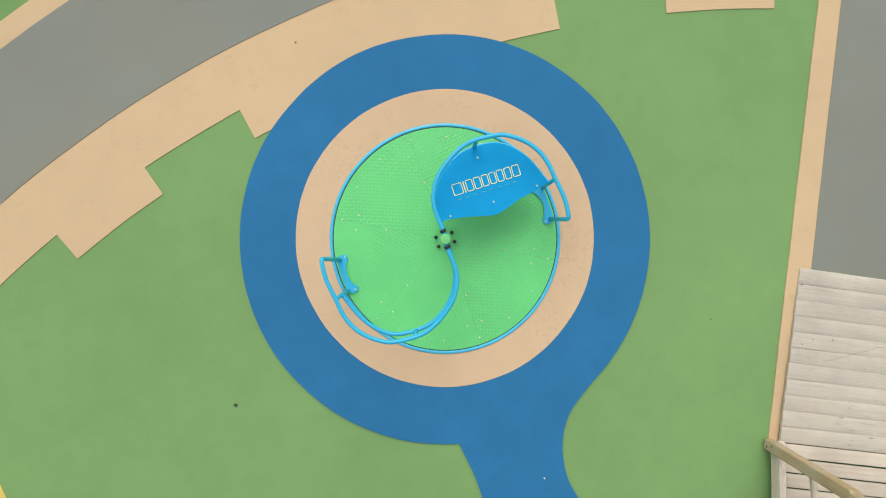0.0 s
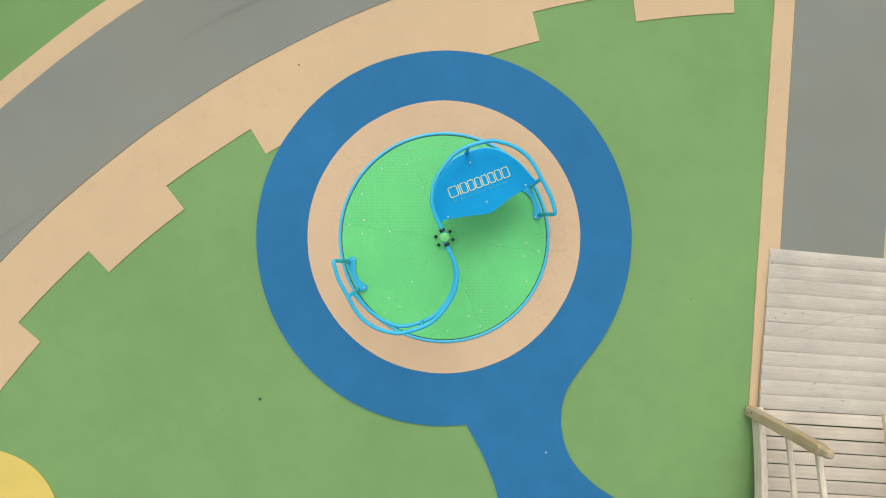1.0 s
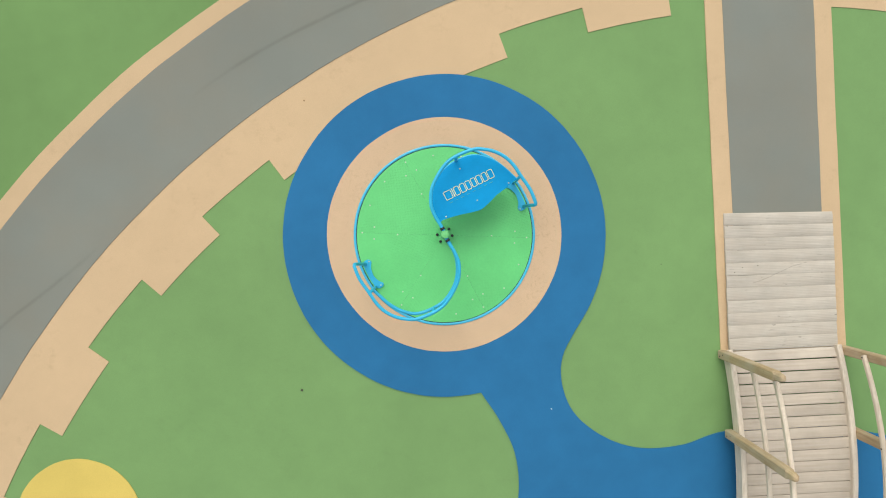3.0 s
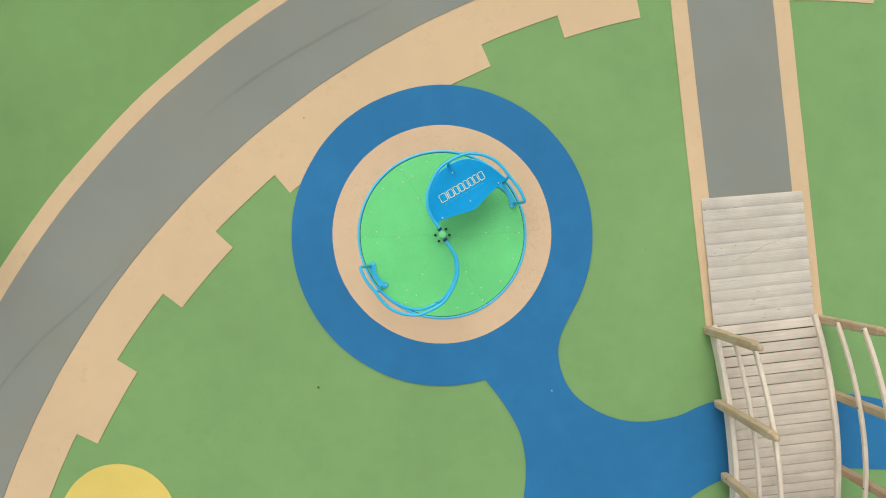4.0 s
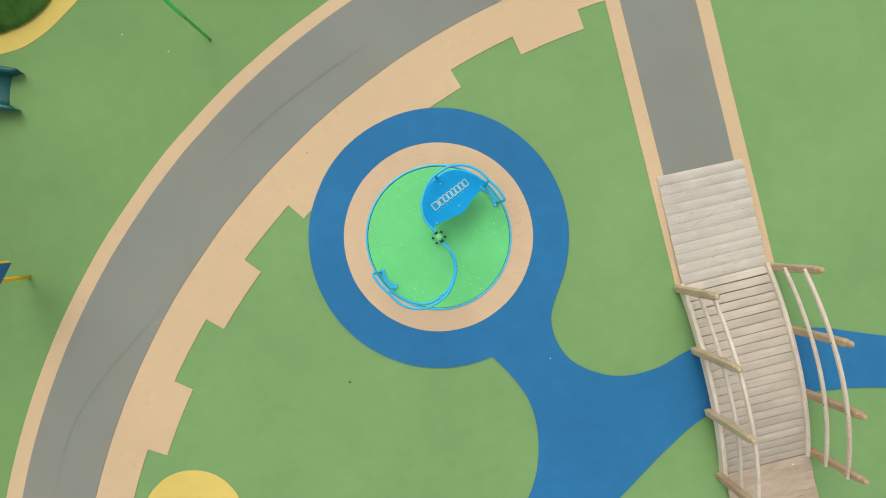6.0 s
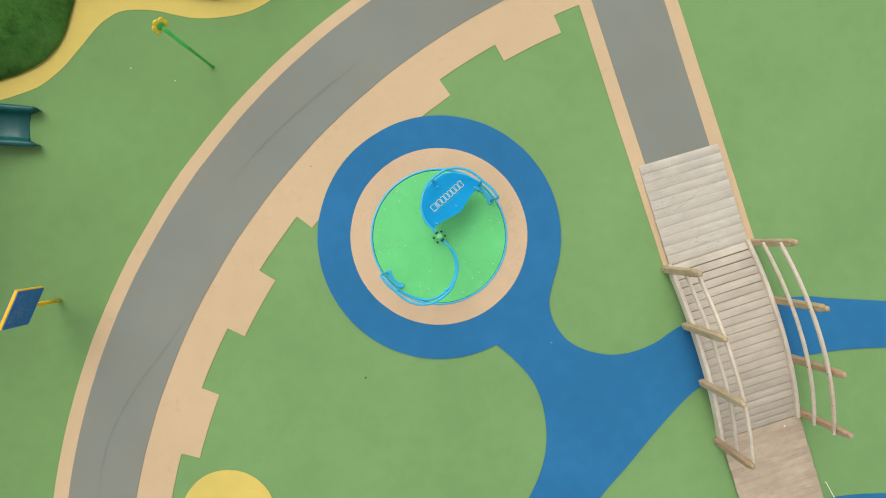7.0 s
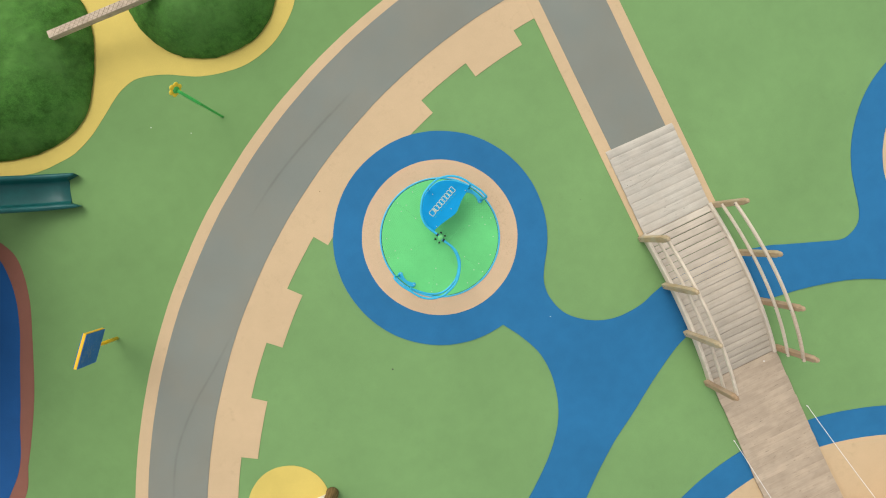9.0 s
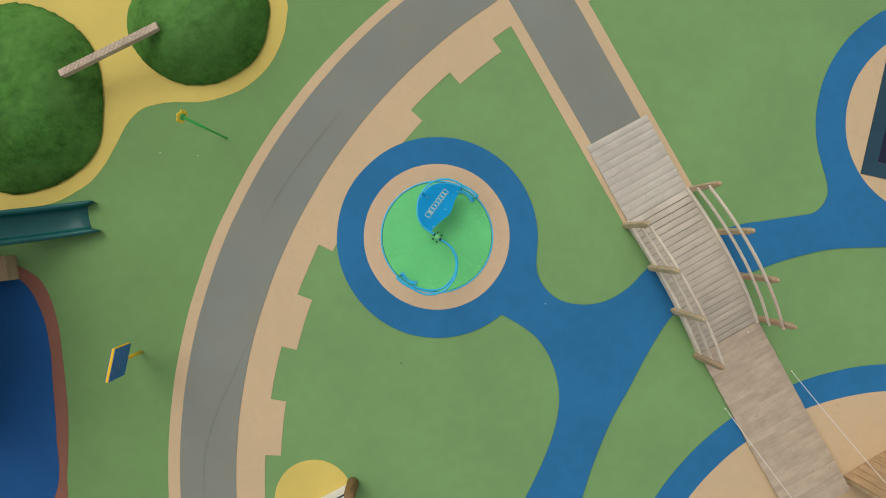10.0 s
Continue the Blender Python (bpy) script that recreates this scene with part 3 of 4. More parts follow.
        bmesh.ops.transform(bm, matrix=spin, verts=bm.verts)
        plate = part("foot_plate", bm, TUBE, top, "sky-blue foot plate")
        for x, y in ((0.862, 0.197), (0.760, 0.470)):
            p = spin @ Vector((x, y, DECK_Z + 0.019))
            piece("screw", screw, plate, pose(p.x, p.y, p.z))
        if turn:
            low = [(x, y, LOW_Z) for x, y in curve(LOWER, 0.03)]
            part("lower_rail", tube(put(low), 0.0175, 14), TUBE, top, "", True)
    # seat on the first arm
    edge = curve(LOWER[1:], 0.03)[:-1] + curve(FRONT, 0.03)
    edge = [(x - 0.013 * LOW_Z, y + 0.024 * LOW_Z) for x, y in edge]
    seat = part("seat", slab(edge, LOW_Z, LOW_Z + 0.019, 0.004), SEAT, top, "large blue panel seat with a scooped front edge")
    for x, y in ((0.033, 0.185), (0.373, 0.318), (0.228, 0.662), (0.715, 0.462)):
        piece("screw", screw, seat, pose(x - 0.0055, y + 0.010, LOW_Z + 0.019))
    part("seat_rim", tube([(x - 0.0055, y + 0.010, LOW_Z + 0.004) for x, y in curve(LOWER[2:], 0.03)], 0.012, 8), TUBE, seat, "", True)
    # nine plain rounded outlines stand for the lettering, with a dashed line under them
    turn = Matrix.Translation((0.052, 0.3565, LOW_Z + 0.0195)) @ Matrix.Rotation(radians(20.4), 4, "Z")
    wide = (0.082, 0.012, 0.058, 0.056, 0.054, 0.052, 0.054, 0.054, 0.062)
    x, h, t = 0.0, 0.094, 0.0055
    for w in wide:
        bm = outline_bar(w, h, t)
        bmesh.ops.transform(bm, matrix=turn @ Matrix.Translation((x, 0, 0)), verts=bm.verts)
        part("lettering_bar", bm, LEMON, seat)
        x += w + 0.0095
    for k in range(8):
        bm = box(0.035 + k * 0.066, -0.036, 0.001, 0.036, 0.004, 0.002)
        bmesh.ops.transform(bm, matrix=turn, verts=bm.verts)
        part("dash", bm, LIME, seat)
    return top


build_roundabout()


# ---------------------------------------------------------------- ramp, bridge and boardwalk
BRIDGE = Matrix.Translation((3.715, -1.78, 0)) @ Matrix.Rotation(radians(-3.75), 4, "Z")


SPAN = 2.745
LEAN = (-0.0146, 0.0231)  # what stands plumb leans a little against the sloping ground


def arch(s):
    """Height of the deck s metres along the bridge."""
    return 0.07 + 0.24 * (1 - ((s - SPAN / 2) / (SPAN / 2)) ** 2)


def beam_sweep(points, w, h, cut=0.012, sec=None):
    """A beam along points, upright: squared with eased edges, or of an eight-cornered section of its own."""
    bm = bmesh.new()
    sec = sec or [(-w / 2, -h / 2 + cut), (-w / 2 + cut, -h / 2), (w / 2 - cut, -h / 2), (w / 2, -h / 2 + cut), (w / 2, h / 2 - cut), (w / 2 - cut, h / 2),
                  (-w / 2 + cut, h / 2), (-w / 2, h / 2 - cut)]
    pts = [Vector(p) for p in points]
    rings = []
    for i, p in enumerate(pts):
        ahead = (pts[min(i + 1, len(pts) - 1)] - pts[max(i - 1, 0)]).normalized()
        side = ahead.cross(Vector((0, 0, 1))).normalized()
        up = side.cross(ahead)
        rings.append([bm.verts.new(p + side * a + up * b) for a, b in sec])
    for r0, r1 in zip(rings, rings[1:]):
        for k in range(8):
            bm.faces.new((r0[k], r0[(k + 1) % 8], r1[(k + 1) % 8], r1[k]))
    bm.faces.new(rings[0][::-1])
    bm.faces.new(rings[-1])
    return bm


def board_mesh(name, length, width, thick, material, bevel=0.005):
    return shared(box(0, 0, -thick / 2, length, width, thick, bevel), name, material)


def worn_board(name, length, width, thick, rise, material, seed, rough):
    """A board whose top is rounded across its width and dips a little along it, with uneven ends."""
    bm = bmesh.new()
    steps, rings = 12, []
    for i in range(steps + 1):
        x = length * (i / steps - 0.5)
        sag = 0.0016 * noise.noise((x * 2.3, seed * 3.7, 0.5))
        sec = [(-width / 2, -thick)] + [(width * (k / 8 - 0.5), -rise * abs(2 * k / 8 - 1) ** 2.4 + sag) for k in range(9)] + [(width / 2, -thick)]
        out = 0.0
        ring = []
        for y, z in sec:
            if i in (0, steps):
                out = rough * noise.noise((y * 60, seed * 1.3, i))
                z -= rough * 0.8 * (z > -thick)
            wob = rough * 0.25 * noise.noise((x * 5, seed * 2.1, y))
            ring.append(bm.verts.new((x + out, y + wob, z)))
        rings.append(ring)
    n = len(rings[0])
    for r0, r1 in zip(rings, rings[1:]):
        for k in range(n):
            bm.faces.new((r0[k], r0[(k + 1) % n], r1[(k + 1) % n], r1[k]))
    bm.faces.new(rings[0][::-1])
    bm.faces.new(rings[-1])
    return shared(bm, name, material)


def build_ramp():
    ramp = thing("wooden_ramp", "pale grooved decking ramp between grey path and bridge", "ramp", BRIDGE)
    for u in (-0.5, 0.0, 0.5):
        part("bearer", beam_sweep([(u, 1.48, -0.02), (u, 0.03, 0.015)], 0.06, 0.05), BEAM, ramp)
    rng = random.Random(3)
    tilt = math.degrees(math.atan2(0.040, 1.5))
    for k in range(11):
        v = 0.068 + 0.1385 * k
        # the outermost board is worn round at its ends
        mesh = worn_board("board", 1.226 + 0.003 * rng.uniform(-1, 1), 0.1372, 0.030, 0.0075 if k < 10 else 0.011, PALE, k, 0.0035 if k < 10 else 0.010)
        piece("board", mesh, ramp, pose(-0.004 - 0.001 * v + rng.uniform(-0.002, 0.002), v, 0.073 - 0.040 * v / 1.5, -tilt + rng.uniform(-0.5, 0.5),
                                        rng.uniform(-0.1, 0.1), -1.5 * v / 1.5 + rng.uniform(-0.12, 0.12)))
    pit = shared(dome(0.0055, 0.0025, 7), "nail_head", LEAF, True)
    for u, v in ((-0.437, 0.924), (-0.262, 0.940), (-0.525, 0.875), (-0.590, 1.395)):
        piece("nail_head", pit, ramp, pose(u, v, 0.0715 - 0.040 * v / 1.5))
    return ramp


def build_post(parent, side, u, s, low, top, bolt):
    """A squared post with eased edges and a turned, rounded head."""
    bm = bmesh.new()
    rings = []
    for z, q in ((low, 0.97), (low + 0.012, 1.0), (top - 0.125, 0.97), (top - 0.105, 0.86), (top - 0.085, 0.79), (top - 0.05, 0.80), (top - 0.022, 0.70), (top - 0.006, 0.48), (top, 0.22)):
        p, q2 = 0.043 * q, 0.048 * q
        c = 0.010 if z < top - 0.11 else p * 0.5
        rings.append([bm.verts.new((x + LEAN[0] * z, y + LEAN[1] * z, z)) for x, y in
                      ((p - c, -q2), (p, -q2 + c), (p, q2 - c), (p - c, q2), (-p + c, q2), (-p, q2 - c), (-p, -q2 + c), (-p + c, -q2))])
    for r0, r1 in zip(rings, rings[1:]):
        for k in range(8):
            bm.faces.new((r0[k], r0[(k + 1) % 8], r1[(k + 1) % 8], r1[k]))
    bm.faces.new(rings[0][::-1])
    bm.faces.new(rings[-1])
    ruddy = s > (1.5 if side > 0 else 2.5)
    post = part("post", bm, RUDDY if ruddy else POST, parent, ("red-brown" if ruddy else "golden-brown") + " wooden post with a rounded head")
    post.matrix_local = pose(u, -s, 0)
    for k, z in enumerate((low + 0.045, low + 0.12)):
        piece("bolt_head", bolt, post, pose(side * 0.043, 0.014 if k else -0.014, z, 0, side * 90, 0))
    return post


def rail_height(s, up, side):
    """The rails are bent a little more than the deck."""
    return arch(min(max(s, 0), SPAN)) + up - 0.04 + 0.085 * (1 - (2 * s / SPAN - 1) ** 2) + (0.03 if side < 0 else 0.0)


def build_bridge():
    bridge = thing("arched_footbridge", "weathered wooden arched footbridge with posts and two curved rails each side", "bridge", BRIDGE)
    n = 23
    pitch = SPAN / n
    rng = random.Random(5)
    for k in range(n):
        s = pitch * (k + 0.5)
        slope = math.degrees(math.atan2(arch(s + 0.01) - arch(s - 0.01), 0.02))
        mesh = worn_board("board", 1.166, pitch - 0.0070, 0.028, 0.0045, NEWER if k == 0 else DECK, 40 + k, 0.001)
        piece("board", mesh, bridge, pose(-0.014 - 0.006 * s + rng.uniform(-0.003, 0.003), -s, arch(s) + rng.uniform(-0.001, 0.001), -slope, rng.uniform(-0.12, 0.12), rng.uniform(-0.15, 0.15)))
    sides = {-1: ((-0.690, 0.040, 0.03, 1.28), (-0.690, 0.905, 0.15, 1.45), (-0.690, 1.790, 0.15, 1.42), (-0.690, 2.755, 0.03, 1.11)),
             1: ((0.668, 0.050, 0.03, 1.20), (0.664, 0.930, 0.15, 1.46), (0.660, 1.828, 0.15, 1.42), (0.648, 2.725, 0.03, 1.20))}
    dark = shared(dome(0.009, 0.006, 8), "bolt_head", BLACK, True)
    for side, posts in sides.items():
        def edge(s, inset):
            """Distance of a side's beam or rail from the middle; the bridge narrows a little."""
            return -0.628 + inset if side < 0 else 0.598 - inset - 0.008 * s

        line = [(edge(s, 0.0), -s, arch(s) - 0.025) for s in (SPAN * k / 28 for k in range(29))]
        part("stringer", beam_sweep(line, 0.060, 0.15), BEAM, bridge, "pale curved side beam")
        for u, s, low, top in posts:
            build_post(bridge, side, u, s, low, top, dark)
        for up, thick in ((0.455, 0.052), (0.885, 0.058)):
            # the far end of one top rail is a newer, browner length
            cuts = (0.03, 1.86, 2.76) if side > 0 and up > 0.5 else (0.03, 2.76)
            for s0, s1 in zip(cuts, cuts[1:]):
                line = []
                for k in range(29):
                    s = s0 + (s1 - s0) * k / 28
                    z = rail_height(s, up, side)
                    line.append((edge(s, 0.012 if side < 0 else 0.0) + LEAN[0] * z, -s + LEAN[1] * z, z))
                late = s0 > 1
                rail = part("rail", beam_sweep(line, 0.044, thick), SCORED if late else RAIL, bridge, "browner curved wooden rail" if late else "curved pale wooden rail")
                for u, s, low, top in posts:
                    if s0 - 0.05 < s < s1 + 0.05:
                        z = rail_height(s, up, side)
                        piece("bolt_head", dark, rail, pose(edge(s, 0.035 if side < 0 else 0.023) + LEAN[0] * z, -s + LEAN[1] * z, z, 0, -side * 90, 0))
    return bridge


def walk_height(s):
    return 0.066 + 0.08 * max(0, (s - 2.2) / 1.4)


def build_boardwalk():
    walkway = thing("boardwalk", "worn brown plank boardwalk between the bridge and the wooden platform", "boardwalk",
                    BRIDGE @ Matrix.Translation((-0.005, -SPAN, 0)))
    rng = random.Random(9)
    for k in range(29):
        s = 0.064 + 0.123 * k
        slope = math.degrees(math.atan2(walk_height(s + 0.03) - walk_height(s - 0.03), 0.06))
        mesh = worn_board("board", 1.235 + rng.uniform(-0.004, 0.004), 0.1224, 0.026, 0.0012, WALKWAY, 80 + k, 0.002)
        piece("board", mesh, walkway, pose(rng.uniform(-0.006, 0.006), -s, walk_height(s) + rng.uniform(-0.001, 0.001), -slope, rng.uniform(-0.15, 0.15), rng.uniform(-0.2, 0.2)))
    for u in (-0.5, 0.5):
        part("bearer", beam_sweep([(u, -0.02 - 3.45 * k / 14, walk_height(3.45 * k / 14) - 0.053) for k in range(15)], 0.06, 0.052), BEAM, walkway)
    return walkway


build_ramp()
build_bridge()
build_boardwalk()


def build_rope(name_label, a, b):
    rope = thing("handrail_rope", name_label, "rope")
    rope.location = a
    d = Vector(b) - Vector(a)
    pts = [d * (k / 12) + Vector((0, 0, -0.05 * math.sin(math.pi * k / 12))) for k in range(13)]
    part("rope", tube(pts, 0.0055, 8), ROPE, rope, "", True)
    part("anchor", tube([(0, 0, -0.03), (0, 0, 0.01)], 0.011, 10), ROPE, rope)
    return rope


build_rope("taut white rope beside the boardwalk", (4.19, -5.72, 0.03), (4.10, -7.98, 1.30))
build_rope("taut white rope beside the boardwalk", (2.79, -5.62, 0.03), (2.68, -7.98, 1.30))


def build_tower():
    tower = thing("wooden_tower", "brown plank-walled play tower at the end of the boardwalk", "play tower", pose(3.97, -7.925, 0, 0, 0, -2.4))
    plank = shared(box(0, 0, 0.65, 0.142, 0.03, 1.30, 0.006), "plank", PINE)
    for k in range(10):
        piece("plank", plank, tower, pose(0.075 + 0.146 * k, 0.0, 0.03))
    for x, y in ((0.0, 0.0), (1.5, 0.0), (0.0, -1.25), (1.5, -1.25)):
        part("post", tube([(x, y - 0.06, 0), (x, y - 0.06, 1.95)], 0.05, 12), POST, tower, "round wooden post", True)
    deck = board_mesh("deck_board", 1.4, 0.118, 0.028, WALKWAY)
    for k in range(9):
        piece("deck_board", deck, tower, pose(0.75, -0.15 - 0.123 * k, 0.95))
    part("beam", beam_sweep([(0.0, 0.03, 1.28), (1.5, 0.03, 1.28)], 0.05, 0.09), LOG, tower)
    return tower


build_tower()


# ---------------------------------------------------------------- trampoline
def build_trampoline():
    t = thing("ground_trampoline", "square in-ground trampoline with a teal rubber frame and dark mat", "trampoline", pose(8.90, -3.35, 0.0, 0, 0, 45))
    h = 1.205
    for k in range(4):
        bm = bmesh.new()
        w = 0.26
        low = [bm.verts.new((x, y, 0.0)) for x, y in ((-h, -h), (h, -h), (h - w, -h + w), (-h + w, -h + w))]
        high = [bm.verts.new((v.co.x, v.co.y, 0.035)) for v in low]
        bm.faces.new(high)
        bm.faces.new(low[::-1])
        for j in range(4):
            bm.faces.new((low[j], low[(j + 1) % 4], high[(j + 1) % 4], high[j]))
        bmesh.ops.transform(bm, matrix=Matrix.Rotation(radians(90 * k), 4, "Z"), verts=bm.verts)
        part("frame_pad", bm, FRAME, t, "dark teal rubber pad")
    part("jump_mat", box(0, 0, 0.018, 2 * (h - 0.27), 2 * (h - 0.27), 0.016), MAT, t, "dark navy mat")
    return t


build_trampoline()


# ---------------------------------------------------------------- mounds with a balance beam
def build_mound(outline, height, seed):
    mid = Vector((sum(p[0] for p in outline) / len(outline), sum(p[1] for p in outline) / len(outline), 0))
    edge = curve(outline, 0.07, True)
    bm = bmesh.new()
    levels = 26
    rings = []
    for j in range(levels):
        # a rolled edge that overhangs the ground a little
        q = 0.975 if j == 0 else 1 - (j - 1) / levels
        ring = []
        for x, y in edge:
            p = mid + (Vector((x, y, 0)) - mid) * q
            z = 0.035 + (height - 0.035) * (1 - q ** 2.25)
            d = noise.fractal(Vector((p.x * 3, p.y * 3, seed)), 1.0, 2.0, 4)
            fine = noise.noise((p.x * 23, p.y * 23, seed))
            ring.append(bm.verts.new((p.x + 0.022 * fine, p.y + 0.012 * d + 0.014 * fine, -0.02 if j == 0 else z + (0.030 * d + 0.010 * fine) * min(1, j / 3))))
        rings.append(ring)
    n = len(edge)
    for r0, r1 in zip(rings, rings[1:]):
        for k in range(n):
            bm.faces.new((r0[k], r0[(k + 1) % n], r1[(k + 1) % n], r1[k]))
    bm.faces.new(rings[-1])
    return tagged(mesh_object("grass_mound", bm, TURF, True), "steep round mound covered in dark green artificial turf", "mound", "grass mounds")


build_mound([(-3.16, 5.66), (-3.43, 5.09), (-3.68, 4.73), (-3.92, 4.46), (-4.28, 4.27), (-4.79, 4.23), (-5.25, 4.32), (-5.70, 4.54), (-6.2, 5.2),
             (-6.4, 6.1), (-5.8, 7.0), (-4.9, 7.35), (-3.98, 7.28), (-3.42, 6.82), (-3.14, 6.2)], 0.78, 1.5)
build_mound([(-2.50, 5.69), (-2.52, 5.23), (-2.41, 4.85), (-2.24, 4.58), (-2.00, 4.39), (-1.59, 4.21), (-1.08, 4.18), (-0.69, 4.31), (-0.41, 4.55), (-0.13, 4.97),
             (-0.15, 5.6), (-0.6, 6.2), (-1.4, 6.4), (-2.15, 6.15)], 0.80, 7.2)


def build_balance_beam():
    a, b = Vector((-3.640, 5.520, 0.47)), Vector((-1.845, 5.225, 0.69))
    beam = thing("balance_beam", "pale wooden balance beam with a cross-scored top, lying across two mounds", "balance beam")
    beam.location = a
    d = b - a
    half = [(-0.060, 0.010), (-0.040, -0.05), (0.040, -0.05), (0.060, 0.010), (0.060, 0.070), (0.053, 0.108), (-0.053, 0.108), (-0.060, 0.070)]
    log = part("log", beam_sweep([d * (k / 10) for k in range(11)], 0.1, 0.2, sec=half), MESHED, beam)
    # wire mesh stapled on top against slipping
    ahead = d.normalized()
    side = ahead.cross(Vector((0, 0, 1))).normalized()
    up = side.cross(ahead)
    for k in range(22):
        for way in (-1, 1):
            u = d.length * (k + 0.5) / 22
            p0 = ahead * (u - 0.05) + side * (0.050 * way) + up * 0.110
            p1 = ahead * (u + 0.05) - side * (0.050 * way) + up * 0.110
            if 0 < u - 0.05 and u + 0.05 < d.length:
                part("grip_wire", tube([p0, p1], 0.0022, 4), WIRE, log)
    return beam


build_balance_beam()


# ---------------------------------------------------------------- slide
def build_slide():
    ahead = Vector((-4.645, 3.43, 0)) - Vector((-5.95, 4.0, 0))
    slide = thing("plastic_slide", "glossy dark green moulded slide with raised rims", "slide",
                  pose(-4.655, 3.410, 0, 0, 0, math.degrees(math.atan2(ahead.y, ahead.x))))
    sec = [(-0.262, -0.02), (-0.270, 0.01), (-0.280, 0.06), (-0.294, 0.120), (-0.290, 0.168), (-0.262, 0.194), (-0.228, 0.188), (-0.207, 0.160), (-0.185, 0.05), (-0.165, 0.015), (-0.13, 0.0), (0.0, -0.004)]
    sec = sec + [(-y, z) for y, z in sec[-2::-1]]
    under = [(y * 0.985, z - 0.028) for y, z in sec[::-1]]
    prof = sec + under
    bm = bmesh.new()
    rings = []
    for k in range(40):
        s = 0.10 + 2.40 * (k / 39) ** 1.3
        z = 0.06 + 0.42 * max(0, s - 0.3) ** 2 / (0.35 + 0.62 * max(0, s - 0.3))
        ring = []
        for y, h in prof:
            x = -s - 0.03
            rim = min(1.0, max(0.0, (abs(y) - 0.18) / 0.07))
            rim = rim * rim * (3 - 2 * rim)
            near = max(0, 1 - (s - 0.1) / 0.40)
            x += 0.108 * rim * near ** 1.2 - 0.045 * near * (1 - rim)
            x -= 0.022 * near * (max(0.0, abs(y) - 0.25) / 0.06) ** 2
            # the rims sink and narrow towards the foot
            wide = y * 0.99 * (1 - 0.05 * near ** 2 * max(0.0, abs(y) - 0.2) / 0.11)
            high = h * (1 - 0.36 * near ** 2 * rim)
            roll = -0.060 * max(0, 1 - (s - 0.1) / 0.19) ** 1.5 * (1 - rim)
            ring.append(bm.verts.new((x, wide, z + high + roll)))
        rings.append(ring)
    m = len(prof)
    for r0, r1 in zip(rings, rings[1:]):
        for k in range(m):
            bm.faces.new((r0[k], r0[(k + 1) % m], r1[(k + 1) % m], r1[k]))
    for ring in (rings[0], rings[-1]):
        for k in range(len(sec) - 1):
            bm.faces.new((ring[k], ring[k + 1], ring[m - 2 - k], ring[m - 1 - k]))
    toes = [[v.co.copy() for v in rings[0][:9]], [v.co.copy() for v in rings[0][len(sec) - 1:len(sec) - 10:-1]]]
    part("chute", bm, SLIDE, slide, "", True)
    # the rims end in solid rounded toes that stand on the ground
    for toe in toes:
        loop = toe + [Vector((p.x, p.y, 0.004)) for p in (toe[-1], toe[0])]
        mid = sum(loop, Vector()) / len(loop)
        bm = bmesh.new()
        layers = []
        for back, q in ((-0.05, 0.96), (0.0, 1.0), (0.010, 0.93), (0.016, 0.75)):
            layers.append([bm.verts.new((p.x + back, mid.y + (p.y - mid.y) * q, max(0.004, mid.z + (p.z - mid.z) * q))) for p in loop])
        for r0, r1 in zip(layers, layers[1:]):
            for k in range(len(loop)):
                bm.faces.new((r0[k], r0[(k + 1) % len(loop)], r1[(k + 1) % len(loop)], r1[k]))
        bm.faces.new(layers[0][::-1])
        bm.faces.new(layers[-1])
        part("toe", bm, SLIDE, slide)
    for s, h in ((0.45, 0.05), (2.0, 0.75)):
        for y in (-0.15, 0.15):
            part("leg", tube([(-s, y, 0), (-s, y, h)], 0.022, 10), STEEL, slide)
    return slide


build_slide()


def build_step_block():
    block = thing("wooden_step", "brown wooden step of upright planks below the slide tower", "step", pose(-6.40, 3.24, 0, 0, 0, -27))
    mesh = shared(box(0, 0, 0.15, 0.066, 0.42, 0.30, 0.005), "plank", TREAD)
    for k in range(8):
        piece("plank", mesh, block, pose(-0.035 - 0.07 * k, 0.21, 0))
    return block


build_step_block()


# ---------------------------------------------------------------- flower and sign
def build_flower():
    f = thing("flower_post", "leaning green tube post with a yellow six-petalled flower head", "play flower", pose(-2.072, 3.358, 0))
    head = Vector((-0.221, 0.371, 0.92))
    pts = [(head.x * t, head.y * t, head.z * t + 0.03 * math.sin(math.pi * t)) for t in (k / 12 for k in range(13))]
    stem = part("stem", tube(pts, 0.020, 12), STALK, f, "deep green tube stem", True)
    part("sleeve", tube(pts[6:], [0.0245, 0.026, 0.026, 0.026, 0.026, 0.026, 0.0255], 14), STEM, stem, "bright green upper sleeve", True)
    facing = Matrix.Translation(head + Vector((-0.014, 0.024, 0.0))) @ Matrix.Rotation(radians(110), 4, Vector((-0.85, -0.52, 0)))
    bm = lathe([(0.0, -0.030), (0.040, -0.028), (0.056, -0.019), (0.056, 0.016), (0.044, 0.026), (0.0, 0.028)], 24)
    bmesh.ops.transform(bm, matrix=facing, verts=bm.verts)
    centre = part("flower_centre", bm, STALK, f, "green round flower centre", True)
    for k in range(6):
        bm = bmesh.new()
        bmesh.ops.create_uvsphere(bm, u_segments=14, v_segments=8, radius=1.0)
        bmesh.ops.transform(bm, matrix=facing @ Matrix.Rotation(radians(60 * k), 4, "Z") @ Matrix.Translation((0.070, 0, 0)) @ Matrix.Diagonal((0.050, 0.047, 0.018, 1)),
                            verts=bm.verts)
        part("petal", bm, PETAL, centre, "golden-yellow petal", True)
    return f


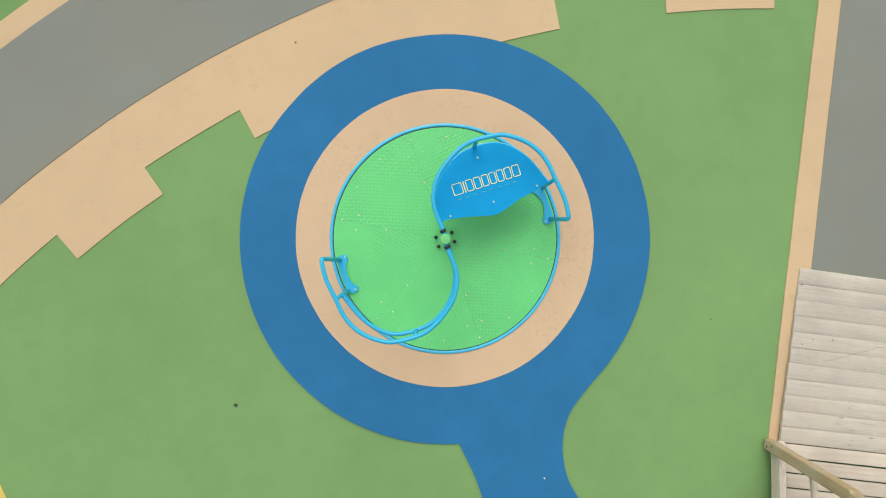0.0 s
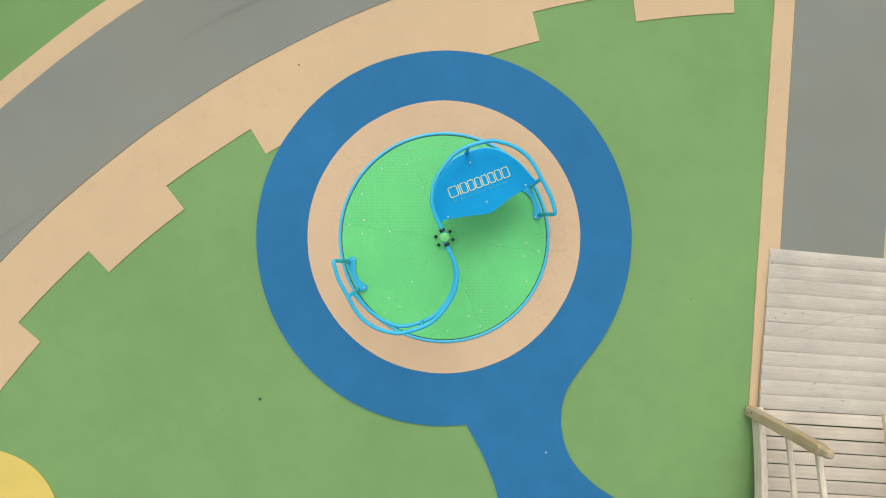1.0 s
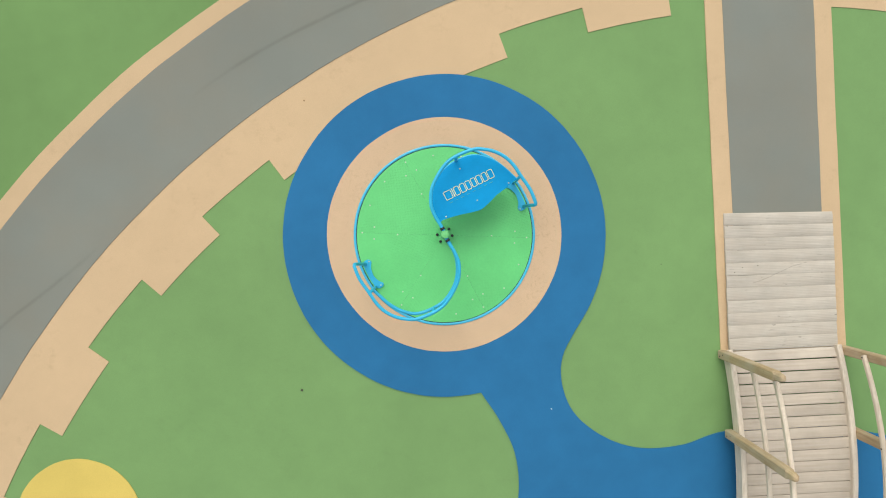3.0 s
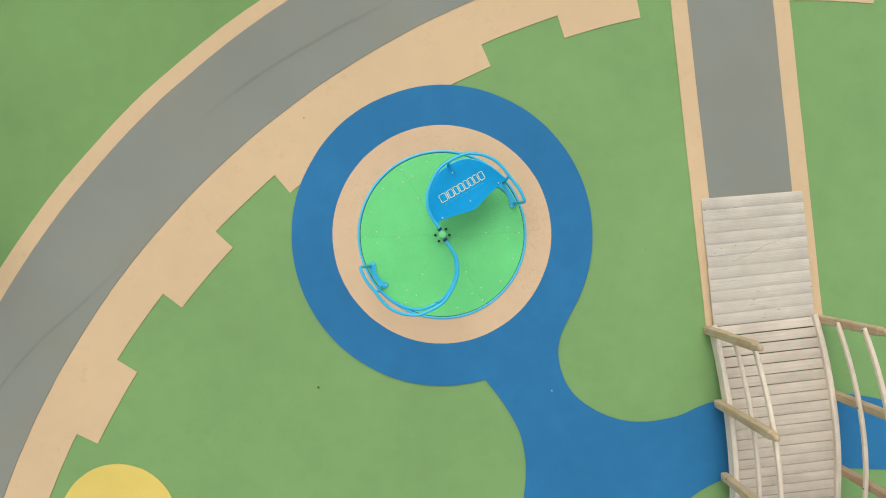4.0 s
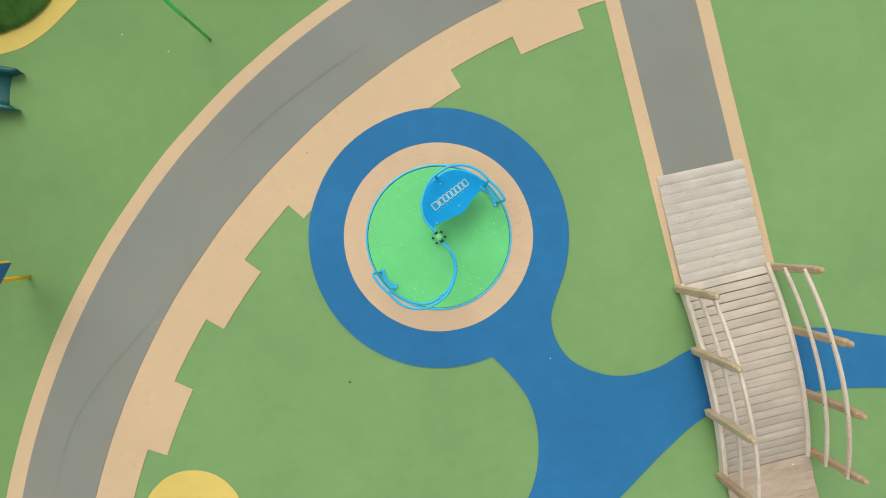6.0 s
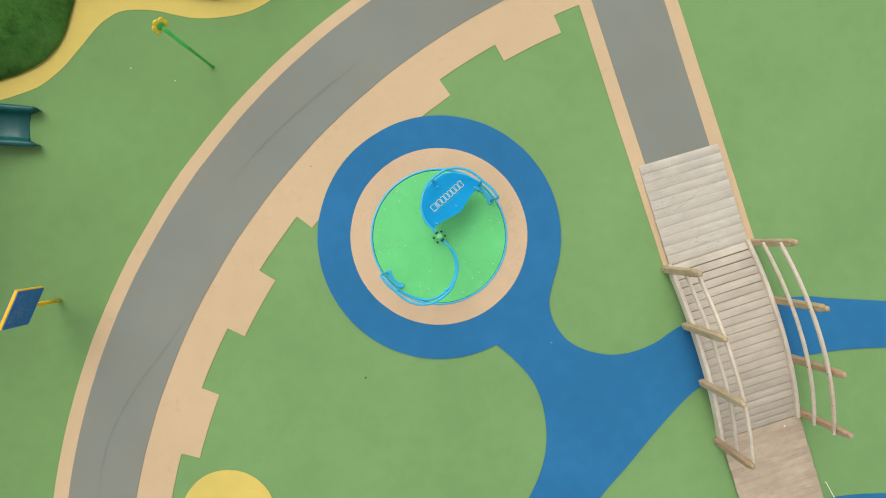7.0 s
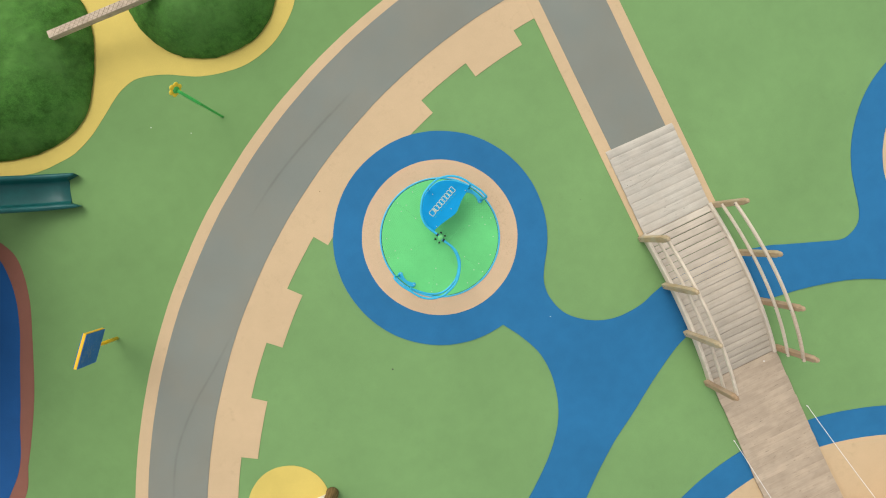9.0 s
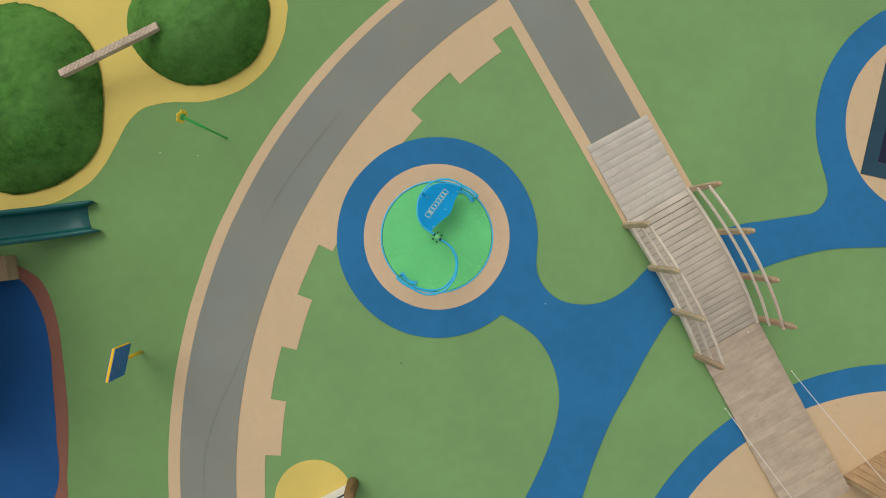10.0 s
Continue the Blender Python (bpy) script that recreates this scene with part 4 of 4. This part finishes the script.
def build_sign():
    a, b = Vector((-5.186, 1.233, 0)), Vector((-5.576, 0.846, 0))
    d = b - a
    sign = thing("play_panel", "dark blue play panel with yellow edges on a yellow post", "play panel",
                 Matrix.Translation((a + b) / 2) @ Matrix.Rotation(math.atan2(d.y, d.x), 4, "Z"))
    w, z0, z1 = d.length, 0.57, 1.10
    part("post", tube([(0, 0, 0), (0, 0, z0 + 0.05)], 0.029, 14), EDGE, sign, "yellow tube post", True)
    part("core", box(0, 0, (z0 + z1) / 2, w, 0.046, z1 - z0, 0.004), EDGE, sign, "yellow panel core")
    for y in (-0.029, 0.029):
        face = part("face", box(0, y, (z0 + z1) / 2, w - 0.012, 0.010, z1 - z0 - 0.012, 0.002), FACE, sign, "dark blue panel face")
    # faded print: short lines in rows under the top edge, and scattered strokes below
    rng = random.Random(4)
    for row in range(3):
        for k in range(6):
            if rng.random() < 0.8:
                part("mark", box(-0.19 + 0.072 * k + rng.uniform(-0.01, 0.01), 0.0345, z1 - 0.06 - 0.032 * row, rng.uniform(0.025, 0.05), 0.002, 0.007), FADED, face)
    for k in range(26):
        x, z = max(-0.2, min(0.2, rng.gauss(0.0, 0.075))), max(z0 + 0.12, min(z1 - 0.17, rng.gauss(z0 + 0.27, 0.07)))
        part("mark", box(x, 0.0345, z, rng.uniform(0.012, 0.05), 0.002, rng.uniform(0.005, 0.012)), FADED, face)
    return sign


build_flower()
build_sign()


# ---------------------------------------------------------------- log and board by the yellow dot
def build_log_post():
    log = thing("log_post", "rounded brown log post beside the yellow dot", "log", pose(-3.60, -2.98, 0))
    pts = [(0.004 * math.sin(k), 0.004 * math.cos(2 * k), 0.62 * k / 9) for k in range(9)] + [(0.0, 0, 0.60), (0.0, 0, 0.62)]
    part("trunk", tube(pts, [0.108, 0.107, 0.106, 0.105, 0.104, 0.103, 0.103, 0.102, 0.100, 0.082, 0.04], 16), LOG, log, "", True)
    return log


def build_rail_bar():
    bar = thing("white_panel", "white board with a dark grey tube along its top edge", "panel", pose(-3.665, -3.0, 0, 0, 0, 174))
    part("board", box(0.32, 0, 0.20, 0.64, 0.12, 0.40, 0.010), ROPE, bar)
    part("stripe", tube([(0.01, -0.043, 0.402), (0.63, -0.043, 0.402)], 0.014, 10), GRAPHITE, bar, "dark grey tube", True)
    return bar


build_log_post()
build_rail_bar()


# ---------------------------------------------------------------- small dirt
def crumb(name, x, y, size, material, label, seed, z=0.0):
    rng = random.Random(seed)
    out = [(size * rng.uniform(0.5, 1.0) * math.cos(a), size * rng.uniform(0.4, 0.9) * math.sin(a)) for a in (2 * math.pi * k / 9 for k in range(9))]
    ob = tagged(mesh_object(name, slab(out, 0.0, 0.008), material), label, "litter")
    ob.matrix_world = pose(x, y, z)
    return ob


crumb("dead_leaf", -1.692, -1.648, 0.020, LEAF, "small curled dark leaf on the green ground", 1)
crumb("pebble", 3.875, -4.635, 0.018, ROPE, "small white pebble on the boardwalk", 2, 0.066)
crumb("pebble", -3.17, 3.76, 0.013, ROPE, "small white pebble on the green ground", 3)
crumb("pebble", -2.65, 3.37, 0.010, ROPE, "tiny pale pebble beside the flower post", 5)
crumb("wood_chip", 1.057, -2.176, 0.010, ROPE, "tiny pale chip on the blue ground", 4, 0.012)
crumb("dead_leaf", -1.292, 1.528, 0.011, LOG, "tiny brown leaf crumb on the sand-coloured border", 6, 0.004)
crumb("dead_leaf", 2.451, -0.696, 0.007, LEAF, "tiny dark leaf crumb on the green ground", 7)


# ---------------------------------------------------------------- unseen tower above the slide, added to shade the ground
def build_slide_tower():
    tower = thing("unseen_slide_tower", "unseen wooden slide tower with a pitched roof added to shade the ground", "play tower", pose(-8.08, 4.20, 0, 0, 0, -24))
    for x in (-0.95, 0.95):
        for y in (-2.6, -0.75, 1.15):
            part("post", box(x, y, 1.3, 0.10, 0.10, 2.6, 0.008), POST, tower)
    wall = shared(box(0, 0, 0.72, 0.03, 0.145, 1.42, 0.005), "wall_plank", PINE)
    for k in range(19):
        piece("wall_plank", wall, tower, pose(0.90, -2.50 + 0.15 * k, 0.02))
        piece("wall_plank", wall, tower, pose(-0.90, -2.50 + 0.15 * k, 0.02))
    board = board_mesh("deck_board", 1.74, 0.118, 0.03, WALKWAY)
    for k in range(30):
        piece("deck_board", board, tower, pose(0, -2.5 + 0.122 * k, 1.12))
    # out of view; size and place chosen for the shade they cast
    for side in (-1, 1):
        bm = box(0, 0, 0, 2.0, 3.2, 0.04, 0.006)
        ob = part("roof_panel", bm, LOG, tower, "unseen brown roof panel added for its shade")
        ob.matrix_local = pose(side * 0.845, 0.35, 2.98, 0, side * 32, 0)
    return tower


build_slide_tower()
